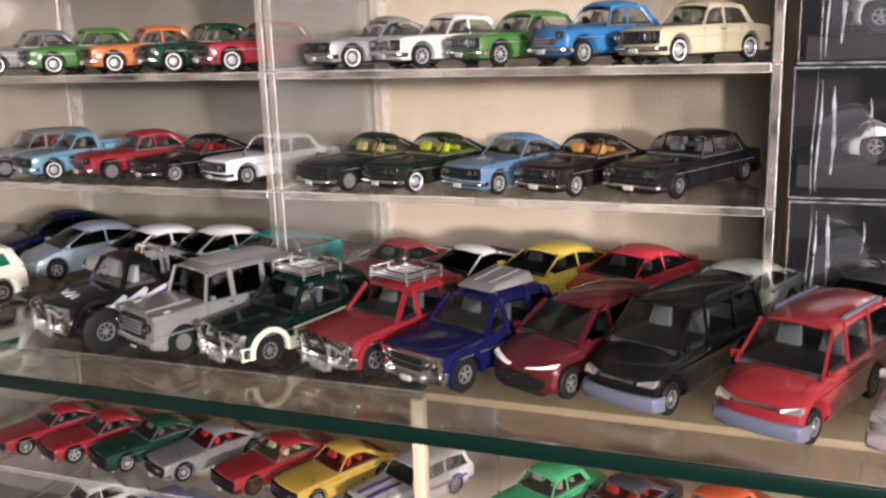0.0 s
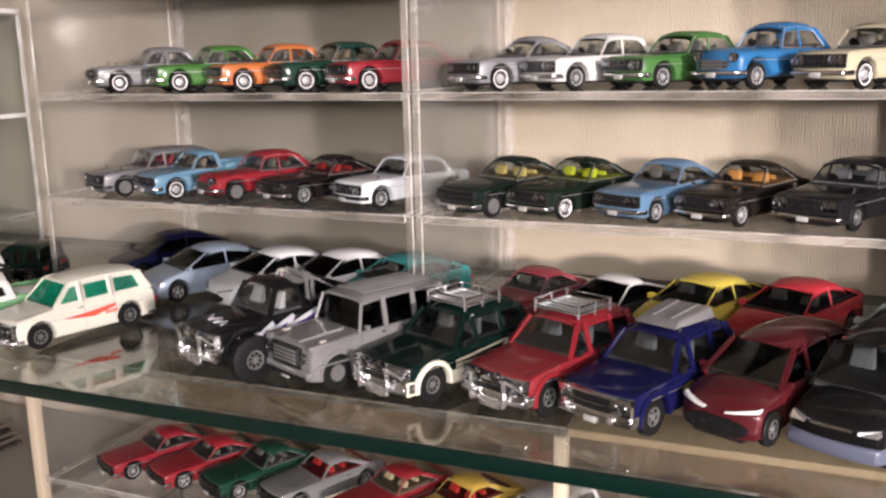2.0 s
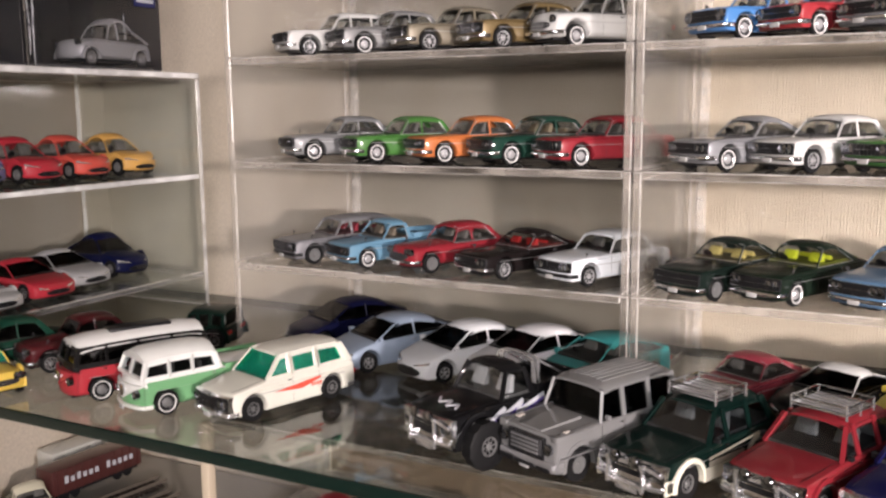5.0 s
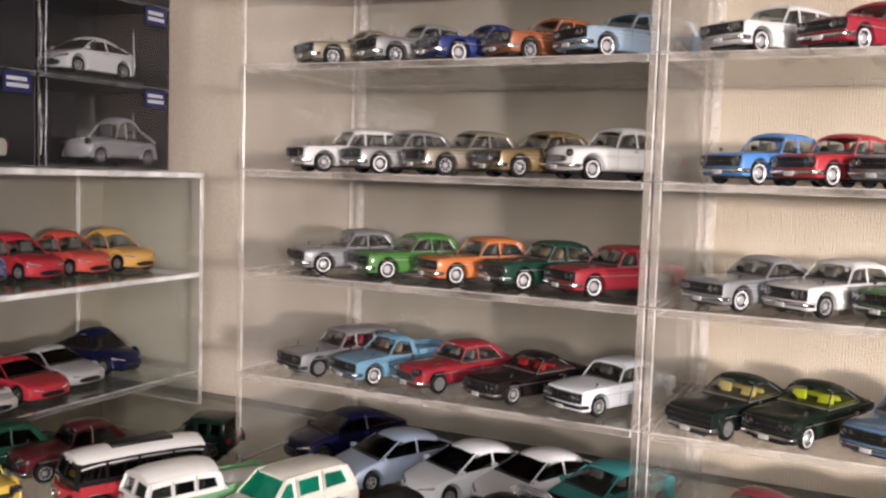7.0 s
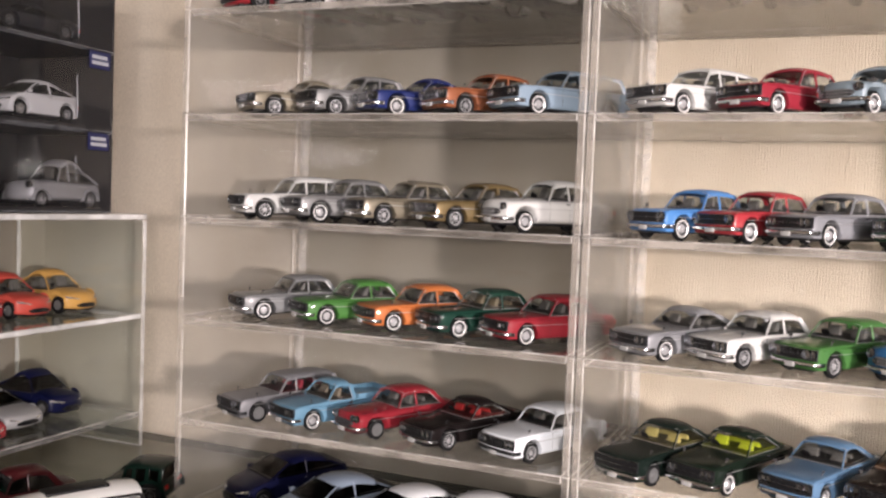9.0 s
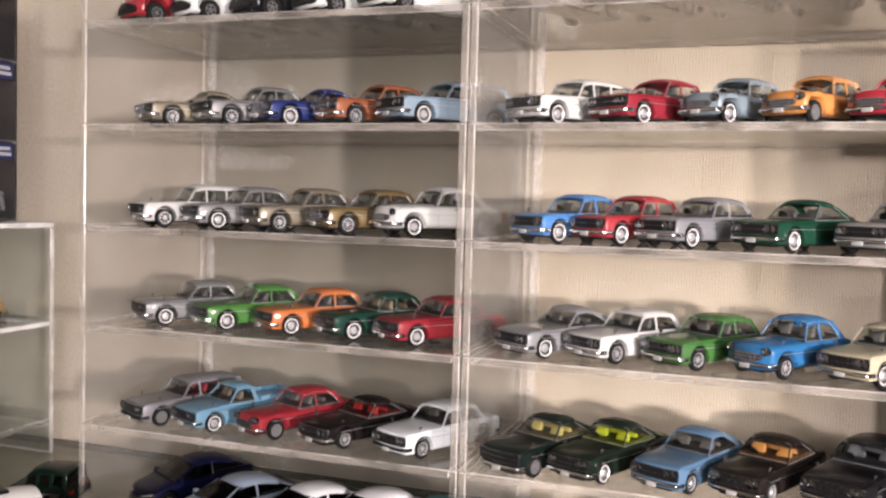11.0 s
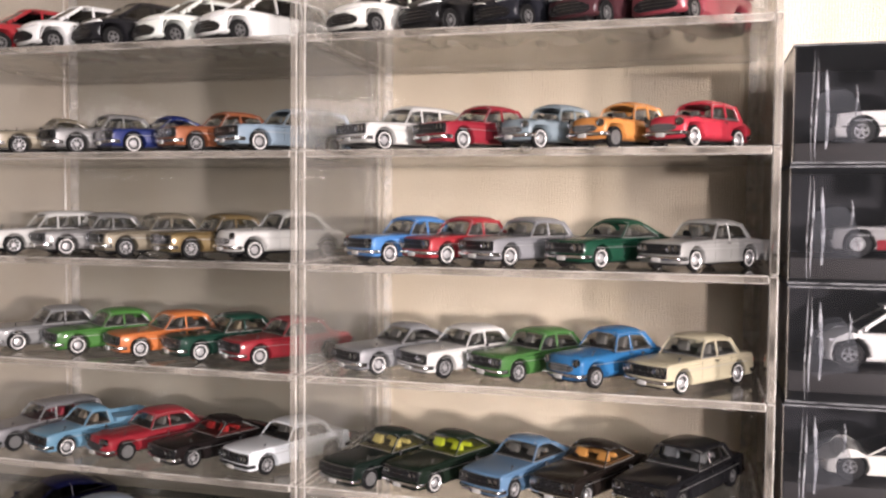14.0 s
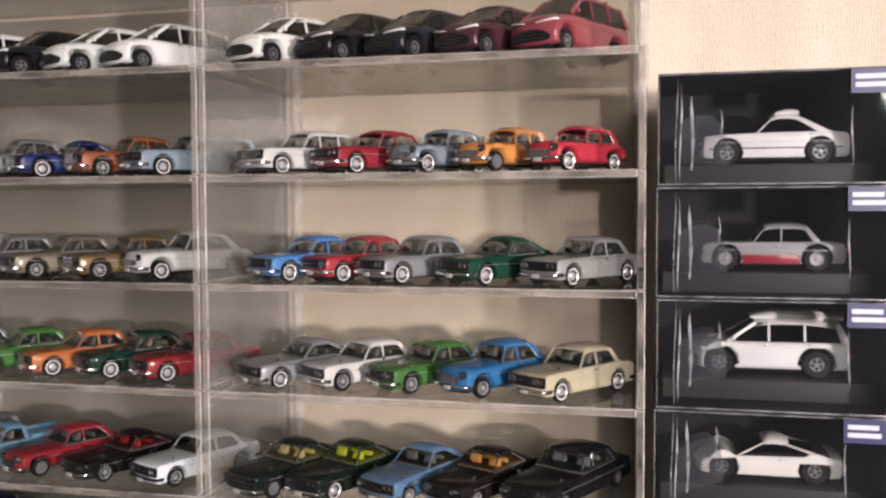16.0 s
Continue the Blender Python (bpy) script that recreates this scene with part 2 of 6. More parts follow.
# ---- mesh helpers ----


def part(name, bm, material, parent=None, label="", m=None, smooth=35):
    me = bpy.data.meshes.new(name)
    bmesh.ops.recalc_face_normals(bm, faces=bm.faces)
    bm.to_mesh(me)
    bm.free()
    for mt in (material if isinstance(material, (list, tuple)) else [material]):
        me.materials.append(mt)
    if smooth:
        me.shade_smooth()
        me.set_sharp_from_angle(angle=radians(smooth))
    ob = new(name, me)
    ob.parent = parent
    if m is not None:
        ob.matrix_basis = m
    if label:
        ob["label"] = label
    return ob


def share(name, mesh, parent, m):
    ob = new(name, mesh)
    ob.parent = parent
    ob.matrix_basis = m
    return ob


def box(bm, x0, y0, z0, x1, y1, z1, bevel=0.0, mi=0):
    r = bmesh.ops.create_cube(bm, size=1.0)
    vs = r["verts"]
    for v in vs:
        v.co = Vector(((x0 + x1) / 2 + v.co.x * (x1 - x0), (y0 + y1) / 2 + v.co.y * (y1 - y0), (z0 + z1) / 2 + v.co.z * (z1 - z0)))
    fs = list({f for v in vs for f in v.link_faces})
    for f in fs:
        f.material_index = mi
    if bevel:
        es = list({e for v in vs for e in v.link_edges})
        rb = bmesh.ops.bevel(bm, geom=es, offset=bevel, segments=2, affect="EDGES", profile=0.5)
        for f in rb["faces"]:
            f.material_index = mi
    return vs


def hexa(bm, pts):
    """A closed solid from eight corners: four below, four above."""
    v = [bm.verts.new(p) for p in pts]
    for f in ((0, 1, 2, 3), (4, 5, 6, 7), (0, 1, 5, 4), (1, 2, 6, 5), (2, 3, 7, 6), (3, 0, 4, 7)):
        bm.faces.new([v[i] for i in f])


def sheet(bm, pts, thick):
    """A thin pane on a polygon, grown along its normal."""
    p = [Vector(q) for q in pts]
    n = (p[1] - p[0]).cross(p[2] - p[0]).normalized() * thick
    a = [bm.verts.new(q) for q in p]
    b = [bm.verts.new(q - n) for q in p]
    bm.faces.new(a)
    bm.faces.new(list(reversed(b)))
    for i in range(len(p)):
        j = (i + 1) % len(p)
        bm.faces.new((a[i], b[i], b[j], a[j]))


def bar(bm, a, b, w, d=None):
    """A square bar between two points."""
    a, b = Vector(a), Vector(b)
    way = (b - a).normalized()
    side = way.cross(Vector((0, 0, 1)))
    side = Vector((0, 1, 0)) if side.length < 1e-4 else side.normalized()
    up = side.cross(way).normalized()
    d = d or w
    q = [side * sx * w / 2 + up * sy * d / 2 for sx, sy in ((-1, -1), (1, -1), (1, 1), (-1, 1))]
    hexa(bm, [a + k for k in q] + [b + k for k in q])


def post(bm, a, b, w, d):
    """A bar of oval section between two points."""
    a, b = Vector(a), Vector(b)
    way = (b - a).normalized()
    side = way.cross(Vector((0, 1, 0))).normalized()
    up = side.cross(way).normalized()
    rings = [[bm.verts.new(p + side * (w / 2 * math.cos(math.pi * i / 5)) + up * (d / 2 * math.sin(math.pi * i / 5))) for i in range(10)] for p in (a, b)]
    for i in range(10):
        j = (i + 1) % 10
        bm.faces.new((rings[0][i], rings[0][j], rings[1][j], rings[1][i]))
    bm.faces.new(rings[0])
    bm.faces.new(list(reversed(rings[1])))


def rod(name, a, b, w, material, parent, d=None):
    bm = bmesh.new()
    bar(bm, [c * 0.001 for c in a], [c * 0.001 for c in b], w * 0.001, (d or w) * 0.001)
    return part(name, bm, material, parent)


def lathe(bm, profile, axis="y", n=20):
    """Turns (radius, offset) pairs round an axis."""
    rings = []
    for r, o in profile:
        ring = []
        for i in range(n):
            c, s = math.cos(2 * math.pi * i / n), math.sin(2 * math.pi * i / n)
            ring.append(bm.verts.new((r * c, o, r * s) if axis == "y" else (o, r * c, r * s) if axis == "x" else (r * c, r * s, o)))
        rings.append(ring)
    for a, b in zip(rings, rings[1:]):
        for i in range(n):
            j = (i + 1) % n
            bm.faces.new((a[i], a[j], b[j], b[i]))
    bm.faces.new(rings[0])
    bm.faces.new(list(reversed(rings[-1])))

from mathutils.geometry import tessellate_polygon

# ---- toy cars (drawn in millimetres, nose to +x, left side to +y) ----
MM = 0.001
KINDS = {
    #            L     W     H     wb   xf    r    gc   zf   zc   xc   xrf  xrr   xt   zt   ze  roofw bow
    "sedan":    (66, 23.8, 22.0, 40.0, 20.5, 4.9, 3.4, .57, .61, .135, .045, -.23, -.325, .62, .58, .79, 1.3),
    "coupe":    (67, 24.4, 20.5, 40.5, 20.8, 4.9, 3.2, .57, .62, .125, .01, -.18, -.37, .64, .59, .76, 1.5),
    "wagon":    (66, 23.8, 22.5, 40.0, 20.5, 4.9, 3.4, .56, .60, .14, .05, -.40, -.46, .61, .59, .80, 1.2),
    "estate":   (69, 26.4, 26.0, 41.0, 21.0, 5.3, 3.4, .50, .60, .22, .09, -.39, -.465, .62, .52, .76, 2.2),
    "mini":     (53, 22.0, 23.0, 33.0, 17.0, 4.8, 3.6, .59, .63, .105, .045, -.29, -.37, .63, .57, .78, 1.3),
    "classic":  (63, 23.6, 24.0, 38.5, 19.5, 4.9, 3.8, .58, .62, .13, .05, -.23, -.35, .62, .56, .73, 1.6),
    "limo":     (80, 28.0, 23.5, 50.5, 25.0, 5.3, 3.6, .57, .61, .135, .05, -.25, -.345, .62, .58, .78, 1.0),
    "hatch":    (69, 27.5, 23.5, 42.0, 21.0, 5.2, 3.0, .48, .63, .26, .06, -.31, -.46, .68, .60, .73, 3.6),
    "minivan":  (71, 27.5, 27.0, 43.0, 23.5, 5.4, 3.0, .50, .61, .29, .10, -.41, -.475, .62, .52, .74, 2.6),
    "van":      (71, 27.5, 30.8, 43.0, 25.0, 5.2, 3.2, .46, .575, .31, .15, -.43, -.485, .56, .48, .78, 1.8),
    "suv":      (66, 29.0, 27.5, 39.0, 20.0, 6.2, 5.0, .53, .60, .15, .03, -.39, -.47, .62, .55, .73, 1.4),
    "box4x4":   (67, 28.0, 31.0, 40.0, 21.0, 6.2, 5.0, .57, .61, .17, .12, -.455, -.475, .60, .56, .84, .5),
    "pickup":   (66, 24.0, 22.5, 40.0, 20.5, 4.9, 3.6, .55, .62, .19, .09, -.05, -.09, .60, .58, .76, 1.0),
    "monster":  (70, 28.0, 33.0, 42.0, 21.0, 8.6, 9.0, .60, .65, .16, .08, -.05, -.10, .66, .64, .74, 1.0),
    "bus":      (68, 26.5, 29.0, 40.0, 19.5, 5.3, 3.4, .50, .575, .455, .41, -.43, -.475, .575, .46, .84, 3.6),
    "cabbus":   (69, 26.5, 28.2, 40.0, 20.5, 5.3, 3.4, .50, .575, .455, .41, -.04, -.08, .575, .52, .84, 3.6),
    "sports":   (68, 28.5, 18.5, 41.0, 21.0, 5.2, 2.8, .45, .60, .22, .03, -.13, -.40, .66, .62, .68, 3.2),
    "bug":      (64, 27.0, 24.0, 39.5, 19.8, 5.4, 3.0, .48, .60, .20, .07, -.17, -.42, .56, .42, .66, 4.5),
    "snail":    (60, 24.0, 26.0, 38.0, 19.0, 4.9, 3.8, .53, .60, .13, .04, -.26, -.46, .55, .36, .72, 3.8),
}


def smooth_corner(points, cut):
    """Rounds the corners of an open chain by cutting them twice."""
    out = [points[0]]
    for a, p, b in zip(points, points[1:], points[2:]):
        a, p, b = Vector(a), Vector(p), Vector(b)
        ka, kb = min(cut / max((a - p).length, 1e-6), 0.45), min(cut / max((b - p).length, 1e-6), 0.45)
        q0, q2 = p.lerp(a, ka), p.lerp(b, kb)
        q1 = (q0 + 2 * p + q2) / 4
        out += [tuple(q0), tuple(q1), tuple(q2)]
    out.append(points[-1])
    return out


def arch(xa, r, ra, gc, n=9):
    t0 = math.asin(max(-0.95, min(0.95, (gc - r) / ra)))
    return [(xa + ra * math.cos(t0 + (math.pi - 2 * t0) * i / n), r + ra * math.sin(t0 + (math.pi - 2 * t0) * i / n)) for i in range(n + 1)]


def lower_body(k, top, gc, arches, boxy, plump=False):
    """The hull below the belt line: a side outline with wheel arches, carried across the width, rounded, crowned and bowed."""
    L, W, H, wb, xf, r, _, zf, zc, xc, xrf, xrr, xt, zt, ze, roofw, bow = k
    ztop = top[-1][1]
    front = [(L / 2 - 0.3, ztop - 0.5 * (ztop - gc)), (L / 2 - 0.6, gc + 0.6), (L / 2 - 2.2, gc)]
    back = [(-L / 2 + 2.2, gc), (-L / 2 + 0.5, gc + 0.8), (-L / 2 + 0.2, gc + 0.5 * (top[0][1] - gc))]
    bottom = []
    for xa in arches:
        bottom += arch(xa, r, r * 1.22, gc)
    chain = back + list(top) + front
    chain = smooth_corner(chain, 0.9 if boxy else 3.4 if plump else 2.2 if bow < 1.35 or bow > 1.45 else 3.0)
    outline = [Vector(p) for p in chain + bottom]
    n = len(outline)
    norms = []
    for i in range(n):
        d = (outline[(i + 1) % n] - outline[i - 1])
        d = d.normalized() if d.length > 1e-6 else Vector((1, 0))
        norms.append(Vector((d.y, -d.x)))
    area = sum(outline[i - 1].x * outline[i].y - outline[i].x * outline[i - 1].y for i in range(n))
    sign = -1 if area > 0 else 1      # inward
    fr = (-1, -0.97, -0.90, -0.45, 0, 0.45, 0.90, 0.97, 1)
    inset = {1: 2.3, 0.97: 1.35, 0.90: 0.7} if plump else {1: 0.75, 0.97: 0.18}
    bm = bmesh.new()
    rows = []
    for f in fr:
        row = []
        for p, nn in zip(outline, norms):
            q = p + nn * (sign * inset.get(abs(f), 0.0) * (0.55 if boxy else 1.0))
            x, z = q.x, q.y
            u = min(1, max(0, (abs(x) - 0.22 * L) / (0.28 * L)))
            hw = W / 2 * (1 - (0.03 if boxy else 0.085) * u ** 2)
            v = (z - 0.36 * H) / (0.4 * H)
            hw *= 1 - (0.02 if boxy else 0.055) * v * v
            x -= math.copysign(bow * f * f * u ** 2 * (1.0 if x > 0 else 0.6), x)
            z += (0.2 if boxy else 0.9 if plump else 0.35) * (1 - f * f) * max(0, min(1, (z - 0.42 * H) / (0.1 * H)))
            row.append(bm.verts.new((x * MM, f * hw * MM, z * MM)))
        rows.append(row)
    for a, b in zip(rows, rows[1:]):
        for i in range(n):
            j = (i + 1) % n
            bm.faces.new((a[i], a[j], b[j], b[i]))
    flat = [Vector((v.co.x, v.co.z, 0)) * 1000 for v in rows[0]]
    for tri in tessellate_polygon([flat]):
        for row in (rows[0], rows[-1]):
            bm.faces.new([row[i] for i in tri])
    return bm


def bowed(bm, bend, gw, z0, z1, proud, depth=1.4):
    """A strip across the nose that follows its bow."""
    rings = []
    for i in range(9):
        y = -gw + gw * i / 4
        x = bend(abs(y)) + proud
        rings.append([bm.verts.new((a * MM, y * MM, b * MM)) for a, b in ((x, z0), (x, z1), (x - depth, z1), (x - depth, z0))])
    for a, b in zip(rings, rings[1:]):
        for i in range(4):
            j = (i + 1) % 4
            bm.faces.new((a[i], a[j], b[j], b[i]))
    bm.faces.new(rings[0])
    bm.faces.new(list(reversed(rings[-1])))


WHEELS = {}


def wheel_meshes(r, style):
    key = (round(r, 1), style)
    if key in WHEELS:
        return WHEELS[key]
    hub = (0.62 if style == "whitewall" else 0.64) if r < 5.05 else 0.55 if r < 6 else 0.50 if r < 7 else 0.42
    w = 2.3 if r < 5.15 else 2.8 if r < 7 else 5.2
    bm = bmesh.new()
    lathe(bm, [(r * hub, w), (r * 0.92, w), (r, w - 0.45), (r, 0.45), (r * 0.92, 0), (r * (hub + 0.02), 0), (r * hub, 0.5)], n=26)
    if r > 7:
        bm.verts.ensure_lookup_table()
        for ring in (1, 2, 3, 4):
            for q in range(0, 26, 2):
                v = bm.verts[ring * 26 + q]
                v.co.x, v.co.z = v.co.x * 1.05, v.co.z * 1.05
    bmesh.ops.scale(bm, vec=(MM, MM, MM), verts=bm.verts)
    tyre = bpy.data.meshes.new("tyre")
    bmesh.ops.recalc_face_normals(bm, faces=bm.faces)
    bm.to_mesh(tyre), bm.free()
    tyre.materials.append(M_RUBBER)
    bm = bmesh.new()
    rr = r * (0.68 if style == "whitewall" else 0.63 if r < 5.05 else 0.53 if r < 6 else 0.48 if r < 7 else 0.40)
    if style == "whitewall":
        lathe(bm, [(rr * 0.12, -0.25), (rr * 0.45, -0.1), (rr * 0.62, 0.5), (rr * 0.86, 0.2), (rr * 0.95, -0.08), (rr * 1.0, -0.1), (r * 0.755, -0.1), (r * 0.765, 0.3), (rr * 0.5, 1.4)], n=26)
    else:
        lathe(bm, [(rr * 0.10, -0.15), (rr * 0.26, -0.1), (rr * 0.34, 0.3), (rr * 0.60, 0.35), (rr * 0.84, 0.3), (rr * 0.90, -0.08), (rr * 1.02, -0.1), (rr * 1.03, 0.6), (rr * 0.5, 1.5)], n=40)
        per = {"steel": 5, "alloy": 8, "plain": 20, "gold": 5}.get(style, 8)
        bm.verts.ensure_lookup_table()
        for ring in (3, 4):
            for q in range(40):
                if style != "plain" and (q % per) >= per // 2:
                    bm.verts[ring * 40 + q].co.y += 0.7
    bmesh.ops.scale(bm, vec=(MM, MM, MM), verts=bm.verts)
    bmesh.ops.recalc_face_normals(bm, faces=bm.faces)
    rim = bpy.data.meshes.new("rim")
    if style == "whitewall":
        for f in bm.faces:
            d = f.calc_center_median().xz.length / (rr * MM)
            f.material_index = 1 if d > 0.97 else 2 if 0.62 < d < 0.86 else 0
    else:
        for f in bm.faces:
            q = f.calc_center_median()
            if q.y > 0.62 * MM and q.xz.length > rr * 0.4 * MM and len(f.verts) == 4 and q.xz.length < rr * 0.88 * MM:
                f.material_index = 2
    bm.to_mesh(rim), bm.free()
    rim.materials.append({"gold": M_RIM_GOLD, "plain": M_RIM_GREY}.get(style, M_RIM if r < 5.1 or style == "alloy" and r < 5.3 else M_RIM_GREY))
    rim.materials.append(M_WHITEWALL)
    rim.materials.append(M_BLACK)
    for me in (tyre, rim):
        me.shade_smooth()
        me.set_sharp_from_angle(angle=radians(35))
    WHEELS[key] = (tyre, rim)
    return WHEELS[key]


def toy_car(kind, colour, label, flake=0.0, rim="steel", seats=(0.15, 0.14, 0.13), glass=None, face="twin", upper=None, lower=None,
            bumper="chrome", roof_paint=None, extras=(), long=1.0, tall=1.0, wheels=1.0, category="toy car"):
    """One die-cast car as an empty with its parts. Returns the empty; its front left wheel's place is kept on it."""
    k = list(KINDS[kind])
    k[0] *= long
    k[2] *= tall
    k[5] *= wheels
    L, W, H, wb, xf, r, gc, zf, zc, xc, xrf, xrr, xt, zt, ze, roofw, bow = k
    wb *= long
    xf *= long
    modern = kind in ("hatch", "minivan", "van", "sports", "bug")
    boxy = kind in ("box4x4",)
    glass = glass or M_WINDOW
    trim = not modern and kind not in ("bus", "cabbus", "suv", "box4x4", "monster", "snail") and glass is M_WINDOW
    car = new("toy_car")
    tagged(car, label, category)
    car["axle"] = (xf * MM, W / 2 * MM)
    body_m = paint(colour, flake)
    up_m = paint(upper, 0.0) if upper else body_m
    mats = [body_m, up_m]
    zcowl, ztail, zend = zc * H, zt * H, ze * H
    xC, xRF, xRR, xT = xc * L, xrf * L, xrr * L, xt * L
    bed = kind in ("pickup", "monster", "cabbus")
    if bed:
        top = [(-L / 2 + 0.4, ztail - 0.5), (xT - 1, ztail), (xC, zcowl), (L / 2 - 1.2, zf * H)]
    elif xt < -0.44:
        top = [(-L / 2 + 0.3, zend), (xT, ztail), (xC, zcowl), (L / 2 - 1.4 - bow * 0.4, zf * H)]
    else:
        top = [(-L / 2 + 0.6, zend), (xT, ztail), (xC, zcowl), (xC + 0.55 * (L / 2 - xC), zcowl - 0.35 * (zcowl - zf * H)), (L / 2 - 1.2, zf * H)]
    plump = kind in ("mini", "classic", "snail", "bug")
    bm = lower_body(k, top, gc, (xf, xf - wb), boxy, plump or kind in ("van", "minivan", "bus", "cabbus"))
    # wider arches and sills in a second colour
    wB, wR = W / 2 * (0.965 if boxy else 0.925), W / 2 * roofw
    zR = H - (4.2 if kind in ("bus", "cabbus") else 0.9)
    crown = 3.6 if kind in ("bus", "cabbus") else 0.9
    if upper and kind in ("bus", "cabbus"):
        for f in bm.faces:
            c = f.calc_center_median()
            if c.z > 0.47 * H * MM:
                f.material_index = 1
    body = part("body", bm, mats, car)
    if upper and kind in ("bus", "cabbus"):
        bm = bmesh.new()
        rings = []
        for i in range(-8, 9):
            y = 0.44 * W * i / 8
            x = L / 2 - bow * (y / (W / 2)) ** 2 + 0.05
            zv = (0.27 + 0.21 * abs(i) / 8) * H
            rings.append([bm.verts.new((a * MM, y * MM, c * MM)) for a, c in ((x, zv), (x - 0.35, 0.505 * H), (x - 1.6, 0.505 * H), (x - 1.4, zv))])
        for a, b in zip(rings, rings[1:]):
            for j in range(4):
                bm.faces.new((a[j], a[(j + 1) % 4], b[(j + 1) % 4], b[j]))
        bm.faces.new(rings[0])
        bm.faces.new(rings[-1])
        part("front_panel", bm, up_m if max(upper) > 0.1 else body_m, body)
        for s in (1, -1):
            bm = bmesh.new()
            rings = []
            for i in range(13):
                x = L * (-0.455 + 0.87 * i / 12)
                u = min(1, max(0, (abs(x) - 0.22 * L) / (0.28 * L)))
                ring = []
                for z in (0.40, 0.47, 0.545):
                    v = (z - 0.36) / 0.4
                    y = W / 2 * (1 - 0.085 * u ** 2) * (1 - 0.055 * v * v) + 0.12
                    ring.append((x, y, z * H))
                ring += [(x, ring[2][1] - 1.2, ring[2][2]), (x, ring[0][1] - 1.2, ring[0][2])]
                rings.append([bm.verts.new((a * MM, s * b * MM, c * MM)) for a, b, c in ring])
            for a, b in zip(rings, rings[1:]):
                for j in range(5):
                    bm.faces.new((a[j], a[(j + 1) % 5], b[(j + 1) % 5], b[j]))
            bm.faces.new(rings[0])
            bm.faces.new(rings[-1])
            part("side_panel", bm, body_m, body)
    bm = bmesh.new()
    # roof: a crowned sheet with turned-down rims
    st, la = 8, (-1, -0.93, -0.72, -0.4, 0, 0.4, 0.72, 0.93, 1)
    arc = {"bus": 0.8, "cabbus": 0.8, "bug": 2.6, "snail": 3.6, "hatch": 1.4, "sports": 1.0, "classic": 0.8, "mini": 0.6, "minivan": 1.0, "coupe": 0.8}.get(kind, 0.5)
    drop = {"hatch": 2.8, "coupe": 1.0, "sports": 1.2, "bug": 2.0, "snail": 3.4, "minivan": 0.8}.get(kind, 0.3)
    rd = {"bus": 0.5, "cabbus": 0.5, "suv": 1.5, "minivan": 1.4, "hatch": 1.2, "van": 1.2, "monster": 1.0, "classic": 0.9, "mini": 0.9, "sports": 0.8, "estate": 0.8}.get(kind, 0.45)
    rows, under = [], []
    for i in range(st + 1):
        u = i / st
        x = xRF + 0.9 + (xRR - 0.9 - xRF - 0.9) * u
        z0 = zR - drop * u * u + arc * (1 - (2 * u - 1) ** 2)
        lip = 0.7 if i in (0, st) else 0.0
        row, low = [], []
        for f in la:
            z = z0 + crown * (1 - f * f) - (0.9 if abs(f) == 1 else 0.22 if abs(f) == 0.93 else 0) - rd * f ** 4 - lip
            xx = x - (0.9 * f * f if u < 0.5 else -0.9 * f * f) * (1 - min(u, 1 - u) * 2)
            row.append(bm.verts.new((xx * MM, f * wR * 1.03 * MM, z * MM)))
            low.append(bm.verts.new((xx * MM, f * wR * 0.99 * MM, (min(z, z0) - 0.8) * MM)))
        rows.append(row), under.append(low)
    for s in (rows, under):
        for a, b in zip(s, s[1:]):
            for i in range(len(la) - 1):
                bm.faces.new((a[i], a[i + 1], b[i + 1], b[i]))
    ring = lambda s: [s[0][i] for i in range(len(la))] + [s[j][-1] for j in range(1, st + 1)] + [s[-1][i] for i in range(len(la) - 2, -1, -1)] + [s[j][0] for j in range(st - 1, 0, -1)]
    ra_, rb_ = ring(rows), ring(under)
    for i in range(len(ra_)):
        j = (i + 1) % len(ra_)
        bm.faces.new((ra_[i], ra_[j], rb_[j], rb_[i]))
    zr_at = lambda x: zR - 0.9 - drop * ((xRF - x) / (xRF - xRR)) ** 2 + arc * (1 - (2 * (xRF - x) / (xRF - xRR) - 1) ** 2) + 0.15
    belt = lambda x: zcowl + (ztail - zcowl) * (xC - x) / (xC - xT)
    roof = part("roof", bm, paint(roof_paint) if roof_paint else up_m, car)
    pw = 0.78 if kind in ("sedan", "coupe", "wagon", "classic", "mini", "limo") else 1.2 if boxy else 1.9 if kind in ("suv", "minivan", "monster") else 1.0
    bs = {"sedan": (-0.06,), "wagon": (-0.03, -0.2), "estate": (0.02, -0.18), "limo": (-0.03, -0.18), "hatch": (-0.08,), "minivan": (0.02, -0.2), "van": (0.05, -0.19), "suv": (-0.02, -0.22),
          "box4x4": (-0.02, -0.23), "bus": (0.24, 0.03, -0.2), "cabbus": (0.27, 0.12), "classic": (-0.06,), "snail": (-0.03,), "mini": (-0.11,)}.get(kind, ())
    xs_b = [b * L for b in bs]
    cw = {"coupe": 4.5, "sports": 4.5, "hatch": 2.6, "bug": 4, "snail": 2.5, "sedan": 2.6, "classic": 3.4, "mini": 3.0, "limo": 4.0, "estate": 4.0, "suv": 3.6, "minivan": 3.0}.get(kind, 2.0)
    bw = {"suv": 1.9, "box4x4": 1.9, "estate": 3.4, "bus": 1.6, "cabbus": 1.6}.get(kind, 1.0)
    for s in (1, -1):
        bm = bmesh.new()
        square = kind in ("suv", "minivan", "van", "box4x4", "monster")
